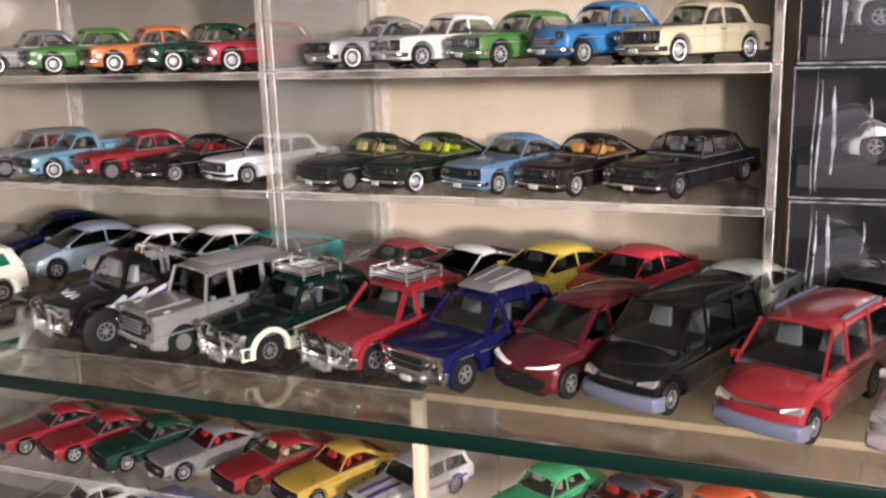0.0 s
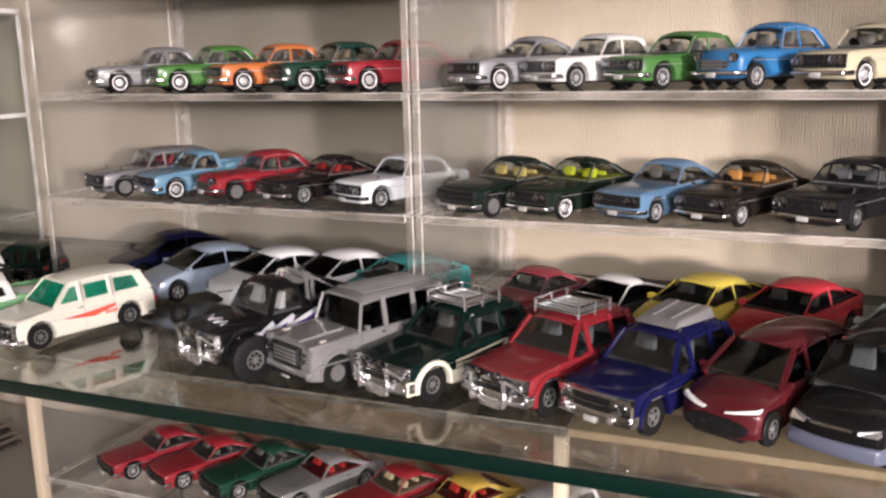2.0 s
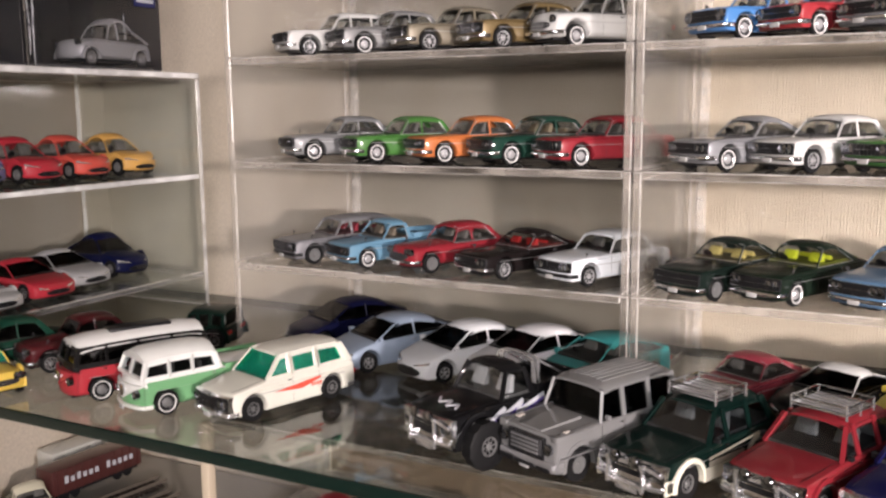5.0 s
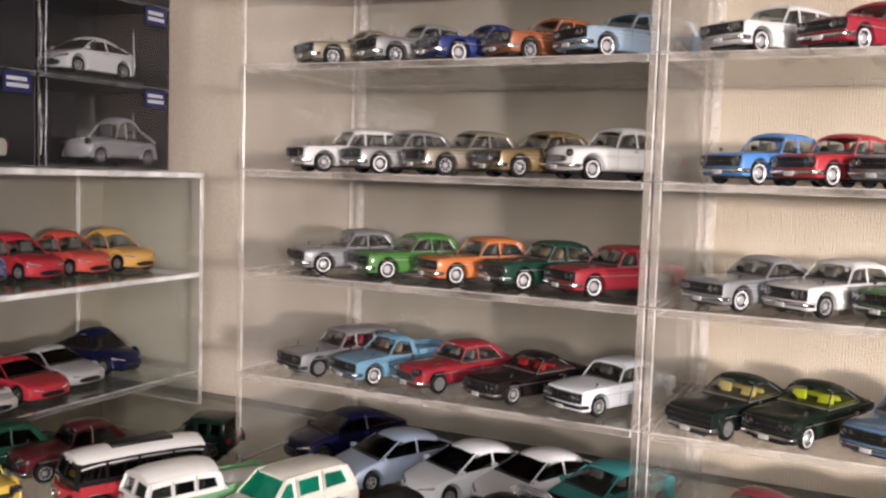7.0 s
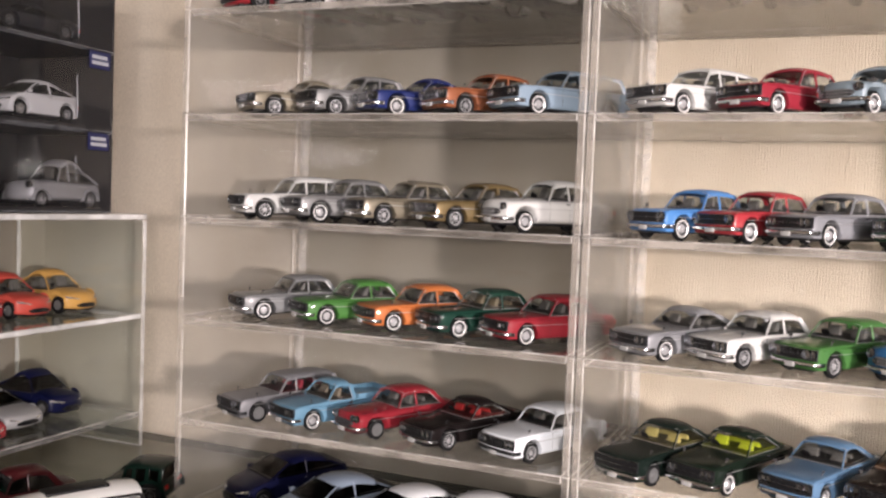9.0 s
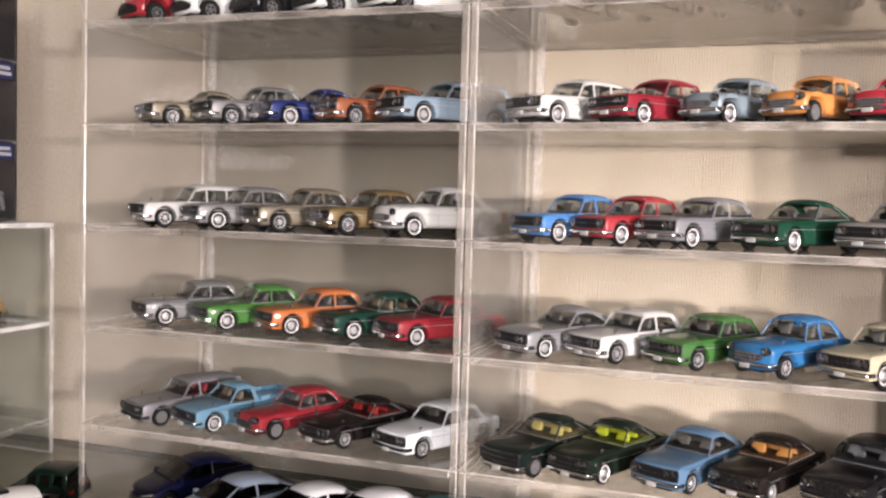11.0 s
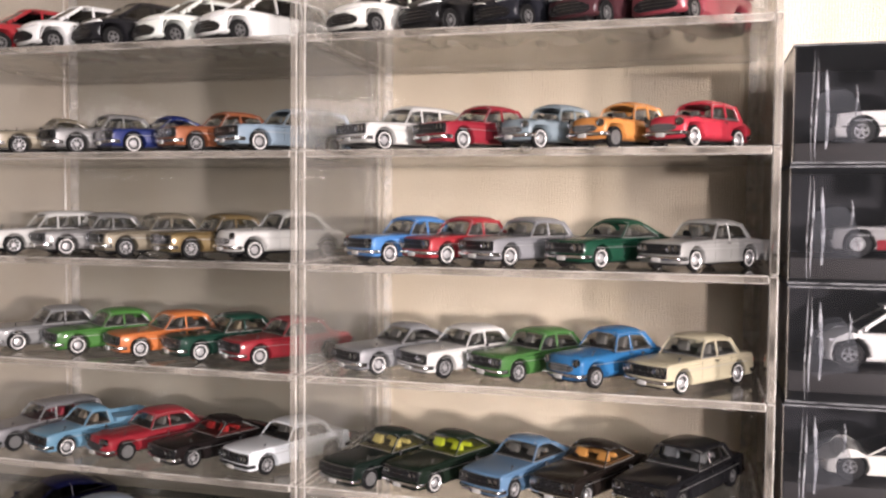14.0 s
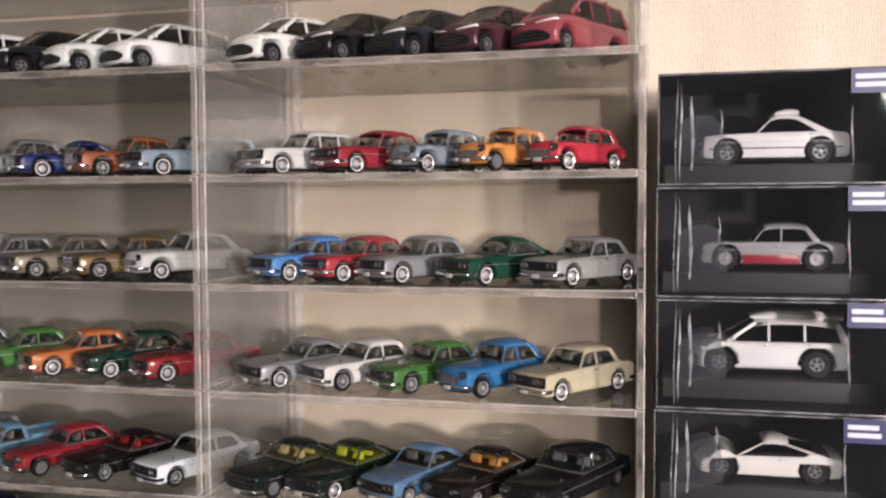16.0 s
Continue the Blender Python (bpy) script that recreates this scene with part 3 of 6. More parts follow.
        (bar if square else post)(bm, ((xC - 0.5) * MM, s * wB * MM, (zcowl - 0.4) * MM), ((xRF + 0.1) * MM, s * (wR - 0.25) * MM, (zR - 1.15) * MM), pw * 0.8 * MM, pw * 0.8 * MM)
        part("pillar", bm, up_m, roof, smooth=0 if square else 60)
        bm = bmesh.new()
        zq = zr_at(xRR)
        hexa(bm, [((xT + a) * MM, s * (wB - b) * MM, (ztail - 0.5) * MM) for a, b in ((0.0, 0), (cw * 1.3, 0), (cw * 1.3, 1.1), (0.0, 1.1))] +
             [((xRR + a) * MM, s * (wR - b) * MM, (zq + 0.3) * MM) for a, b in ((-0.6, 0), (cw * 0.75, 0), (cw * 0.75, 1.1), (-0.6, 1.1))])
        bmesh.ops.bevel(bm, geom=list(bm.edges), offset=0.3 * MM, segments=2, affect="EDGES", profile=0.5)
        part("pillar", bm, up_m, roof)
        for x in xs_b:
            bm = bmesh.new()
            if square:
                bar(bm, (x * MM, s * (wB - 0.1) * MM, belt(x) * MM), (x * MM, s * (wR - 0.1) * MM, zr_at(x) * MM), bw * MM, 0.8 * MM)
            else:
                post(bm, (x * MM, s * (wB - 0.1) * MM, belt(x) * MM), (x * MM, s * (wR - 0.1) * MM, zr_at(x) * MM), bw * MM, 0.8 * MM)
            part("pillar", bm, up_m, roof, smooth=0 if square else 60)
    if bed:
        bm = bmesh.new()
        rim_z = ztail + (2.0 if kind == "pickup" else 2.4 if kind == "monster" else 0.8)
        x0, x1 = -L / 2 + 0.3, xT - 1.0
        for a in ((x0, -W / 2 * 0.93, x1, -W / 2 * 0.93 + 1.2), (x0, W / 2 * 0.93 - 1.2, x1, W / 2 * 0.93), (x0, -W / 2 * 0.9, x0 + 1.2, W / 2 * 0.9), (x1 - 1, -W / 2 * 0.9, x1, W / 2 * 0.9)):
            box(bm, a[0] * MM, a[1] * MM, (ztail - 2.5) * MM, a[2] * MM, a[3] * MM, rim_z * MM, 0.3 * MM)
        part("load_bed", bm, body_m, car)
    # chassis between the wheels
    bm = bmesh.new()
    box(bm, (-L / 2 + 3) * MM, -W * 0.30 * MM, (gc - 0.9) * MM, (L / 2 - 3) * MM, W * 0.30 * MM, (gc + 3.5) * MM, 0.4 * MM)
    part("chassis", bm, M_BLACK, car)
    # cabin and seats
    bm = bmesh.new()
    zfl = lambda x: belt(x) + 1.15
    hexa(bm, [((xC - 1.2) * MM, y * MM, (zcowl - 0.5) * MM) for y in (-wB + 0.9, wB - 0.9)] + [((xT + 1.2) * MM, y * MM, (ztail - 0.5) * MM) for y in (wB - 0.9, -wB + 0.9)] +
         [((xC - 1.2) * MM, y * MM, zfl(xC) * MM) for y in (-wB + 0.9, wB - 0.9)] + [((xT + 1.2) * MM, y * MM, zfl(xT) * MM) for y in (wB - 0.9, -wB + 0.9)])
    # floor takes the seat colour cut to 0.17, which darkens the cabin
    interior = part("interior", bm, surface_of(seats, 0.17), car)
    span = xC - xRR
    for x, wide in ((xC - 0.42 * span, 0.32), (xC - 0.80 * span, 0.7)) if not bed or kind == "cabbus" else ((xC - 0.55 * span, 0.32),):
        zs = zr_at(min(max(x, xRR), xRF)) - 1.6
        zb = belt(x)
        for y in ((0.24 * W, -0.24 * W) if wide < 0.5 else (0,)):
            bm = bmesh.new()
            h = (zs - zb) * (0.85 if wide < 0.5 else 0.5)
            ww = W * 0.14 if wide < 0.5 else W * 0.36
            hexa(bm, [((x + a) * MM, (y + b) * MM, zb * MM) for a, b in ((1.6, -ww), (1.6, ww), (-1.2, ww), (-1.2, -ww))] +
                 [((x + a - 1.6) * MM, (y + b * 0.8) * MM, (zb + h) * MM) for a, b in ((0.7, -ww), (0.7, ww), (-0.6, ww), (-0.6, -ww))])
            bmesh.ops.bevel(bm, geom=list(bm.edges), offset=0.45 * MM, segments=2, affect="EDGES", profile=0.5)
            part("seat", bm, surface_of(seats, 1.0), car)
    if glass is M_WINDOW and kind not in ("bus", "cabbus"):
        bm = bmesh.new()
        lathe(bm, [(1.9, -0.2), (2.2, 0), (1.9, 0.2), (1.6, 0)], "x", 14)
        bmesh.ops.scale(bm, vec=(MM, MM, MM), verts=bm.verts)
        part("steering_wheel", bm, M_BLACK, car, m=pose((xC - 0.2 * span) * MM, -0.24 * W * MM, (zcowl + 1.9) * MM, 0, 25, 0))
    # panes
    ins = 0.35
    g = 0.3 * MM
    bm = bmesh.new()
    wscr = [((xC - 0.9) * MM, -(wB - ins) * MM, (zcowl + 0.6) * MM), ((xC - 0.55) * MM, 0, (zcowl + 0.7) * MM), ((xC - 0.9) * MM, (wB - ins) * MM, (zcowl + 0.6) * MM)]
    wtop = [((xRF - 0.1) * MM, (wR - ins) * MM, (zR - 0.7) * MM), ((xRF + 0.1) * MM, 0, (zR + 0.1) * MM), ((xRF - 0.1) * MM, -(wR - ins) * MM, (zR - 0.7) * MM)]
    sheet(bm, [wscr[0], wscr[1], wtop[1], wtop[2]], g)
    sheet(bm, [wscr[1], wscr[2], wtop[0], wtop[1]], g)
    screen = part("windscreen", bm, glass, car, smooth=60)
    if kind in ("bus", "cabbus"):
        bm = bmesh.new()
        for ring in ([wscr[0], wscr[1], wtop[1], wtop[2]], [wscr[1], wscr[2], wtop[0], wtop[1]]):
            for e0, e1 in zip(ring, ring[1:] + ring[:1]):
                bar(bm, e0, e1, 1.5 * MM, 1.5 * MM)
        part("window_frame", bm, up_m, screen)
    if trim:
        bm = bmesh.new()
        for e0, e1 in list(zip(wscr, wscr[1:])) + list(zip(wtop, wtop[1:])):
            o = Vector((0.2 * MM, 0, 0.12 * MM))
            bar(bm, Vector(e0) + o, Vector(e1) + o, 0.26 * MM, 0.26 * MM)
        part("window_trim", bm, M_TRIM, screen)
    bm = bmesh.new()
    zq = zr_at(xRR) - 0.5
    sheet(bm, [((xT + 0.4) * MM, (wB - ins) * MM, ztail * MM), ((xT + 0.4) * MM, -(wB - ins) * MM, ztail * MM), (xRR * MM, -(wR - ins) * MM, zq * MM), (xRR * MM, (wR - ins) * MM, zq * MM)], g)
    part("rear_window", bm, glass, car)
    marks = [xC - 1.6] + xs_b + [xT + cw * 1.25]
    tops = [xRF - 0.4] + xs_b + [xRR + cw * 0.7]
    for s in (1, -1):
        for i in range(len(marks) - 1):
            bm = bmesh.new()
            a, b, c, d = marks[i], marks[i + 1], tops[i + 1], tops[i]
            q = [(a * MM, s * (wB - 0.25) * MM, belt(a) * MM), (b * MM, s * (wB - 0.25) * MM, belt(b) * MM), (c * MM, s * (wR - 0.2) * MM, (zr_at(c) - 0.55) * MM), (d * MM, s * (wR - 0.2) * MM, (zr_at(d) - 0.55) * MM)]
            sheet(bm, q if s > 0 else q[::-1], g)
            pane = part("side_window", bm, glass, car)
            if kind in ("estate", "bus", "cabbus"):
                bm = bmesh.new()
                for e0, e1 in zip(q, q[1:] + q[:1]):
                    o = Vector((0, -s * 0.1 * MM, 0))
                    bar(bm, Vector(e0) + o, Vector(e1) + o, 0.9 * MM, (2.4 if kind == "estate" else 2.5) * MM)
                part("window_frame", bm, up_m, pane)
            if trim:
                bm = bmesh.new()
                for e0, e1 in zip(q, q[1:] + q[:1]):
                    o = Vector((0, s * 0.12 * MM, 0))
                    bar(bm, Vector(e0) + o, Vector(e1) + o, 0.26 * MM, 0.26 * MM)
                part("window_trim", bm, M_TRIM, pane)
    # wheels
    tyre, rimm = wheel_meshes(r, rim)
    for s in (1, -1):
        for x in (xf, xf - wb):
            off = 0.85 if r < 7 else -4.2
            t = share("tyre", tyre, car, pose(x * MM, s * (W / 2 - off) * MM, r * MM, 0, 0, 180 if s > 0 else 0))
            share("rim", rimm, t, pose(0, 0, 0))
    # face
    zg0, zg1 = gc + (0.34 if plump or kind in ("suv", "monster", "box4x4", "estate") else 0.43) * (zf * H - gc), zf * H - (1.9 if plump else 0.8)
    xn = L / 2
    bend = lambda y: xn - bow * (y / (W / 2)) ** 2
    if not modern and kind not in ("bus", "cabbus", "snail"):
        rugged = kind in ("suv", "monster")
        gw = W * (0.24 if rugged else 0.30 if boxy else 0.27 if plump else 0.42 if face in ("single", "comb") else 0.455)
        if rugged or kind == "estate":
            bm = bmesh.new()
            bowed(bm, bend, W * 0.465, gc + 0.4, zg1 + 0.25, 0.18, 2.5)
            part("front_panel", bm, M_CHROME, car, "bright chromed front")
            for s in (1, -1):
                bm = bmesh.new()
                lathe(bm, [(1.2, -0.8), (1.25, 0.9), (0.9, 1.2), (0.1, 1.3)], "x", 14)
                bmesh.ops.scale(bm, vec=(MM, MM, MM), verts=bm.verts)
                part("fog_lamp", bm, M_BRIGHT, car, m=pose((bend(W * 0.27) + 1.0) * MM, s * W * 0.27 * MM, (gc + 2.4) * MM))
        bm = bmesh.new()
        if plump:
            zg0, zg1, gw = gc + 0.36 * (zf * H - gc), gc + 0.70 * (zf * H - gc), 0.30 * W
            oval = [[bm.verts.new(((bend(abs(gw * math.sin(a) * q)) + d) * MM, gw * math.copysign(abs(math.sin(a)) ** 0.7, math.sin(a)) * q * MM,
                                   ((zg0 + zg1) / 2 + (zg1 - zg0) / 2 * math.copysign(abs(math.cos(a)) ** 0.8, math.cos(a)) * q) * MM)) for a in (2 * math.pi * i / 24 for i in range(24))]
                    for q, d in ((1.0, -1.2), (1.0, 0.12), (0.94, 0.2), (0.5, 0.2))]
            for a, b in zip(oval, oval[1:]):
                for i in range(24):
                    bm.faces.new((a[i], a[(i + 1) % 24], b[(i + 1) % 24], b[i]))
            bm.faces.new(oval[-1])
        else:
            bowed(bm, bend, gw, zg0, zg1, 0.28)
        grille = part("grille", bm, M_DARK if plump else M_BLACK, car)
        bm = bmesh.new()
        for z, q in ((zg0 + 0.35, 0.8), ((zg0 + zg1) / 2, 0.99), (zg1 - 0.35, 0.8)) if plump else ((zg0 + 0.1, 1.01), ((zg0 + zg1) / 2, 1.01), (zg1 - 0.1, 1.01)):
            bowed(bm, bend, gw * q, z - 0.13, z + 0.13, 0.32 if plump else 0.42, 0.5)
        if face in ("comb", "wide") and not rugged:
            for i in range(9):
                y = gw * 0.62 * (i / 4 - 1)
                bar(bm, ((bend(abs(y)) + 0.4) * MM, y * MM, zg0 * MM), ((bend(abs(y)) + 0.4) * MM, y * MM, zg1 * MM), 0.2 * MM)
        part("grille_bar", bm, M_RIM_GREY if face == "comb" else M_CHROME if rugged else M_GRILLE, grille)
        zl = gc + 0.78 * (zf * H - gc) if plump else (zg0 + zg1) / 2 + 0.2
        rl = 1.5 if plump else min((zg1 - zg0) * 0.40, 1.6)
        ys = {"twin": (0.375, 0.27), "single": (0.36,), "comb": (0.365,), "wide": (0.385, 0.29), "hidden": ()}[face]
        if face == "single" and not plump:
            rl *= 1.2
        if face == "twin" and not plump:
            rl *= 0.78
        for y in ys:
            for s in (1, -1):
                bm = bmesh.new()
                lathe(bm, [(rl * 1.15, -0.8), (rl * 1.15, 0.45), (rl * 0.92, 0.55), (rl * 0.9, 0.3), (rl * 0.5, 0.5), (rl * 0.1, 0.58)], "x", 18)
                bmesh.ops.scale(bm, vec=(MM, MM, MM), verts=bm.verts)
                part("headlight", bm, M_LENS, car, m=pose((bend(y * W) + (-0.75 if plump else 0.1)) * MM, s * y * W * MM, zl * MM))
    elif kind in ("bus", "cabbus", "snail"):
        for s in (1, -1):
            bm = bmesh.new()
            lathe(bm, [(1.9, -1.5), (1.9, 0.5), (1.55, 0.7), (1.5, 0.4), (0.8, 0.65), (0.1, 0.75)], "x", 18)
            bmesh.ops.scale(bm, vec=(MM, MM, MM), verts=bm.verts)
            yl, zl = (0.33 * W, 0.36 * H) if kind != "snail" else (0.4 * W, 0.5 * H)
            part("headlight", bm, M_LENS, car, m=pose((bend(yl) - 0.2) * MM, s * yl * MM, zl * MM))
        if kind != "snail":
            bm = bmesh.new()
            lathe(bm, [(2.5, -0.5), (2.5, 0.35), (2.1, 0.45), (2.0, 0.2), (0.2, 0.2)], "x", 22)
            bmesh.ops.scale(bm, vec=(MM, MM, MM), verts=bm.verts)
            part("badge", bm, M_CHROME, car, "plain round chrome badge", m=pose((xn + 0.1) * MM, 0, 0.40 * H * MM))
    else:
        for s in (1, -1):
            bm = bmesh.new()
            z1 = zf * H
            y0, y1 = (0.12 if kind == "minivan" else 0.20) * W, 0.445 * W
            if kind == "van":
                pts = [(bend(y0) + 0.3, y0 * 1.35, z1 - 3.0), (bend(y1) + 0.2, y1, z1 - 3.1), (bend(y1) - 1.4, y1, z1 - 1.3), (bend(y0) - 0.1, y0 * 1.35, z1 - 2.1)]
            else:
                pts = [(bend(y0) - 0.05, y0, z1 - 1.7), (bend(y1) - 0.1, y1, z1 - 1.0), (bend(y1) - 2.6, y1 * 1.0, z1 + 0.35), (bend(y0) - 0.7, y0, z1 - 0.85)]
            if kind == "van":
                q = [Vector((a * MM, s * b * MM, c * MM)) for a, b, c in pts]
                hexa(bm, [v + Vector((-1.5 * MM, 0, 0)) for v in q] + q)
            else:
                rings = []
                for i in range(6):
                    u = i / 5
                    y = y0 + (y1 - y0) * u
                    x = bend(y) - 0.25 - 1.6 * u * u
                    zl0, zl1 = z1 - 2.3 + 1.0 * u, z1 - 1.9 + 1.75 * u
                    rings.append([bm.verts.new((a * MM, s * y * MM, c * MM)) for a, c in ((x + 0.15, zl0), (x - 0.35, zl1), (x - 2.6, zl1 - 0.2), (x - 2.6, zl0))])
                for a, b in zip(rings, rings[1:]):
                    for i in range(4):
                        bm.faces.new((a[i], a[(i + 1) % 4], b[(i + 1) % 4], b[i]))
                bm.faces.new(rings[0])
                bm.faces.new(rings[-1])
            part("headlight", bm, M_WHITE_LENS if kind == "minivan" else M_BRIGHT, car)
        bm = bmesh.new()
        if kind == "van":
            box(bm, (bend(0.22 * W) - 2) * MM, -0.22 * W * MM, (zf * H - 3.0) * MM, (bend(0.22 * W) + 0.3) * MM, 0.22 * W * MM, (zf * H - 2.1) * MM, 0.2 * MM)
            part("grille", bm, M_CHROME, car)
        else:
            steps = [(gc + 6.6, 0.16), (gc + 5.4, 0.30), (gc + 4.4, 0.36), (gc + 3.0, 0.365), (gc + 1.9, 0.32), (gc + 1.3, 0.24)]
            if kind == "hatch":
                steps = [(gc + 1.3 + (z - gc - 1.3) * 0.72, g * 0.86) for z, g in steps]
            if kind in ("bug", "sports"):
                steps = [(gc + 1.3 + (z - gc - 1.3) * 0.5, g * 0.7) for z, g in steps]
            rows = [[[bm.verts.new(((bend(abs(j / 5 * g * W)) + 0.14 - d) * MM, j / 5 * g * W * MM, z * MM)) for j in range(-5, 6)] for z, g in steps] for d in (0, 1.2)]
            for q in range(len(steps) - 1):
                for j in range(10):
                    for r_ in rows:
                        bm.faces.new((r_[q][j], r_[q][j + 1], r_[q + 1][j + 1], r_[q + 1][j]))
                for j in (0, 10):
                    bm.faces.new((rows[0][q][j], rows[0][q + 1][j], rows[1][q + 1][j], rows[1][q][j]))
            for q in (0, -1):
                for j in range(10):
                    bm.faces.new((rows[0][q][j], rows[0][q][j + 1], rows[1][q][j + 1], rows[1][q][j]))
            opening = part("grille", bm, M_BLACK, car)
            for z, g in ((gc + 2.6, 0.24),) if kind in ("bug", "sports") else ((gc + 3.4, 0.29), (gc + 2.2, 0.28)) if kind == "hatch" else ((gc + 5.6, 0.26), (gc + 4.2, 0.35), (gc + 2.8, 0.35)):
                bm = bmesh.new()
                bowed(bm, bend, g * W, z - 0.14, z + 0.14, 0.30, 0.5)
                part("grille_bar", bm, M_GRILLE, opening)
    # bumpers, plates, tail lights
    if bumper:
        bmat = {"chrome": M_CHROME, "silver": M_SILVER_PLASTIC, "black": M_BLACK, "bright": M_BRIGHT}.get(bumper) or paint(bumper)
        deep = 3.4 if kind in ("suv", "monster") else 3.4 if boxy else 1.7 if not modern else 4.6
        for end in (1, -1):
            bm = bmesh.new()
            zb0 = gc + (1.5 if kind in ("sedan", "coupe", "wagon", "classic", "limo", "mini", "pickup") else 0.7 if not modern else 0.1)
            ys = [-0.49, -0.475, -0.44, -0.3, -0.15, 0, 0.15, 0.3, 0.44, 0.475, 0.49]
            path = [((bend(abs(y) * W) + 0.75 - (3.2 if abs(y) == 0.49 else 0.8 if abs(y) == 0.475 else 0)) * end, y * W * 1.01) for y in ys]
            rings = []
            for xa, ya in path:
                ring = []
                for q in range(9):
                    ang = radians(-90 + 180 * q / 8)
                    ring.append(((xa - end * 0.9 * (1 - math.cos(ang))) * MM, ya * MM, (zb0 + deep / 2 * (1 + math.sin(ang))) * MM))
                ring += [((xa - end * 1.7) * MM, ya * MM, (zb0 + deep) * MM), ((xa - end * 1.7) * MM, ya * MM, zb0 * MM)]
                rings.append([bm.verts.new(c) for c in ring])
            for ra, rb in zip(rings, rings[1:]):
                for q in range(11):
                    bm.faces.new((ra[q], ra[(q + 1) % 11], rb[(q + 1) % 11], rb[q]))
            bm.faces.new(rings[0])
            bm.faces.new(rings[-1])
            part("bumper", bm, bmat, car)
    if bumper and not modern:
        bm = bmesh.new()
        box(bm, (xn + 0.45) * MM, -2.2 * MM, (zb0 - 0.75) * MM, (xn + 0.95) * MM, 2.2 * MM, (zb0 + 1.0) * MM, 0.1 * MM)
        part("number_plate", bm, M_PLATE, car)
    for s in (1, -1):
        bm = bmesh.new()
        zt0 = (top[0][1] - gc) * 0.55 + gc
        box(bm, (-xn + 0.6) * MM, s * 0.25 * W * MM, zt0 * MM, (-xn - 0.35 + bow * 0.35) * MM, s * 0.42 * W * MM, (zt0 + 1.8) * MM, 0.15 * MM)
        part("tail_light", bm, M_RED_LENS, car)
    # flanks: shut lines, handles, strip
    zm = gc + 0.42 * (belt(0) - gc)
    for s in (1, -1):
        side = lambda z: W / 2 * (1 - (0.02 if boxy else 0.055) * ((z - 0.36 * H) / (0.4 * H)) ** 2)
        doors = ([xC - 1.0] + xs_b + [xRR + 2.0]) if not bed else [xC - 1.0, xRR + 0.5]
        bm = bmesh.new()
        for x in doors[:3]:
            if abs(x - xf) < r * 1.3 or abs(x - xf + wb) < r * 1.2:
                continue
            bar(bm, (x * MM, s * (side(gc + 1.5) - 0.03) * MM, (gc + 1.5) * MM), (x * MM, s * (side(zm) + 0.0) * MM, zm * MM), 0.1 * MM)
            bar(bm, (x * MM, s * (side(zm) + 0.0) * MM, zm * MM), (x * MM, s * (side(belt(x) - 1.0) - 0.02) * MM, (belt(x) - 1.0) * MM), 0.1 * MM)
        if len(bm.verts):
            part("door_seam", bm, M_DARK, car)
        else:
            bm.free()
        if not modern and kind != "mini":
            bm = bmesh.new()
            zst = gc + 0.62 * (belt(0) - gc)
            bar(bm, ((-L * 0.38) * MM, s * (side(zst) * 0.985) * MM, zst * MM), ((L * 0.36) * MM, s * (side(zst) * 0.985) * MM, zst * MM), 0.45 * MM, 0.25 * MM)
            part("side_trim", bm, M_TRIM, car)
        for x in (doors[1:2] if len(doors) > 1 else []):
            bm = bmesh.new()
            zh = belt(x) - 1.7
            box(bm, (x + 0.7) * MM, s * (side(zh) - 0.3) * MM, (zh - 0.25) * MM, (x + 2.6) * MM, s * (side(zh) + 0.3) * MM, (zh + 0.25) * MM, 0.1 * MM)
            part("door_handle", bm, M_CHROME, car)
    if lower or kind in ("suv", "box4x4", "monster", "snail"):
        skirt(car, k, paint(lower) if lower else body_m, bool(lower), wb, xf)
    if not modern and kind in ("sedan", "coupe", "wagon", "classic", "limo", "mini", "pickup") and bumper:
        for s in (1, -1):
            bm = bmesh.new()
            zb = zcowl - 0.25 * (zcowl - zf * H) + 0.2
            bar(bm, ((xf + 1.0) * MM, s * W * 0.40 * MM, (zb - 0.6) * MM), ((xf + 0.6) * MM, s * W * 0.415 * MM, (zb + 1.3) * MM), 0.3 * MM)
            box(bm, (xf + 0.3) * MM, s * (W * 0.415 - 0.6) * MM, (zb + 0.9) * MM, (xf + 0.7) * MM, s * (W * 0.415 + 0.6) * MM, (zb + 1.7) * MM, 0.15 * MM)
            part("wing_mirror", bm, M_DARK, car)
    if kind not in ("bus", "cabbus", "snail", "bug", "minivan", "hatch", "sports"):
        zh = lambda x, f: (zcowl + (zf * H - zcowl) * max(0, (x - xC) / (L / 2 - xC)) ** (1.0 if len(top) == 4 else 1.35)) + (0.2 if boxy else 0.35) * (1 - f * f)
        bm = bmesh.new()
        for s in (1, -1):
            f = 0.80 * s
            pts = [(x, f * W / 2 * (1 - (0.085 if not boxy else 0.03) * max(0, (x / L - 0.22) / 0.28) ** 2), zh(x, f) - 0.06) for x in (xC + 0.6, xC + 0.3 * (L / 2 - xC), xC + 0.6 * (L / 2 - xC), L / 2 - 2.6 - bow)]
            for a, b in zip(pts, pts[1:]):
                bar(bm, [c * MM for c in a], [c * MM for c in b], 0.12 * MM, 0.12 * MM)
        part("bonnet_seam", bm, M_BLACK, car)
        for y in (-0.16, 0.12):
            rod("wiper", (xC - 0.1, (y - 0.06) * W, zcowl + 1.0), (xC - 0.9, (y + 0.10) * W, zcowl + 1.7), 0.22, M_BLACK, car)
    if kind in ("van", "minivan", "hatch", "suv", "box4x4"):
        for s in (1, -1):
            bm = bmesh.new()
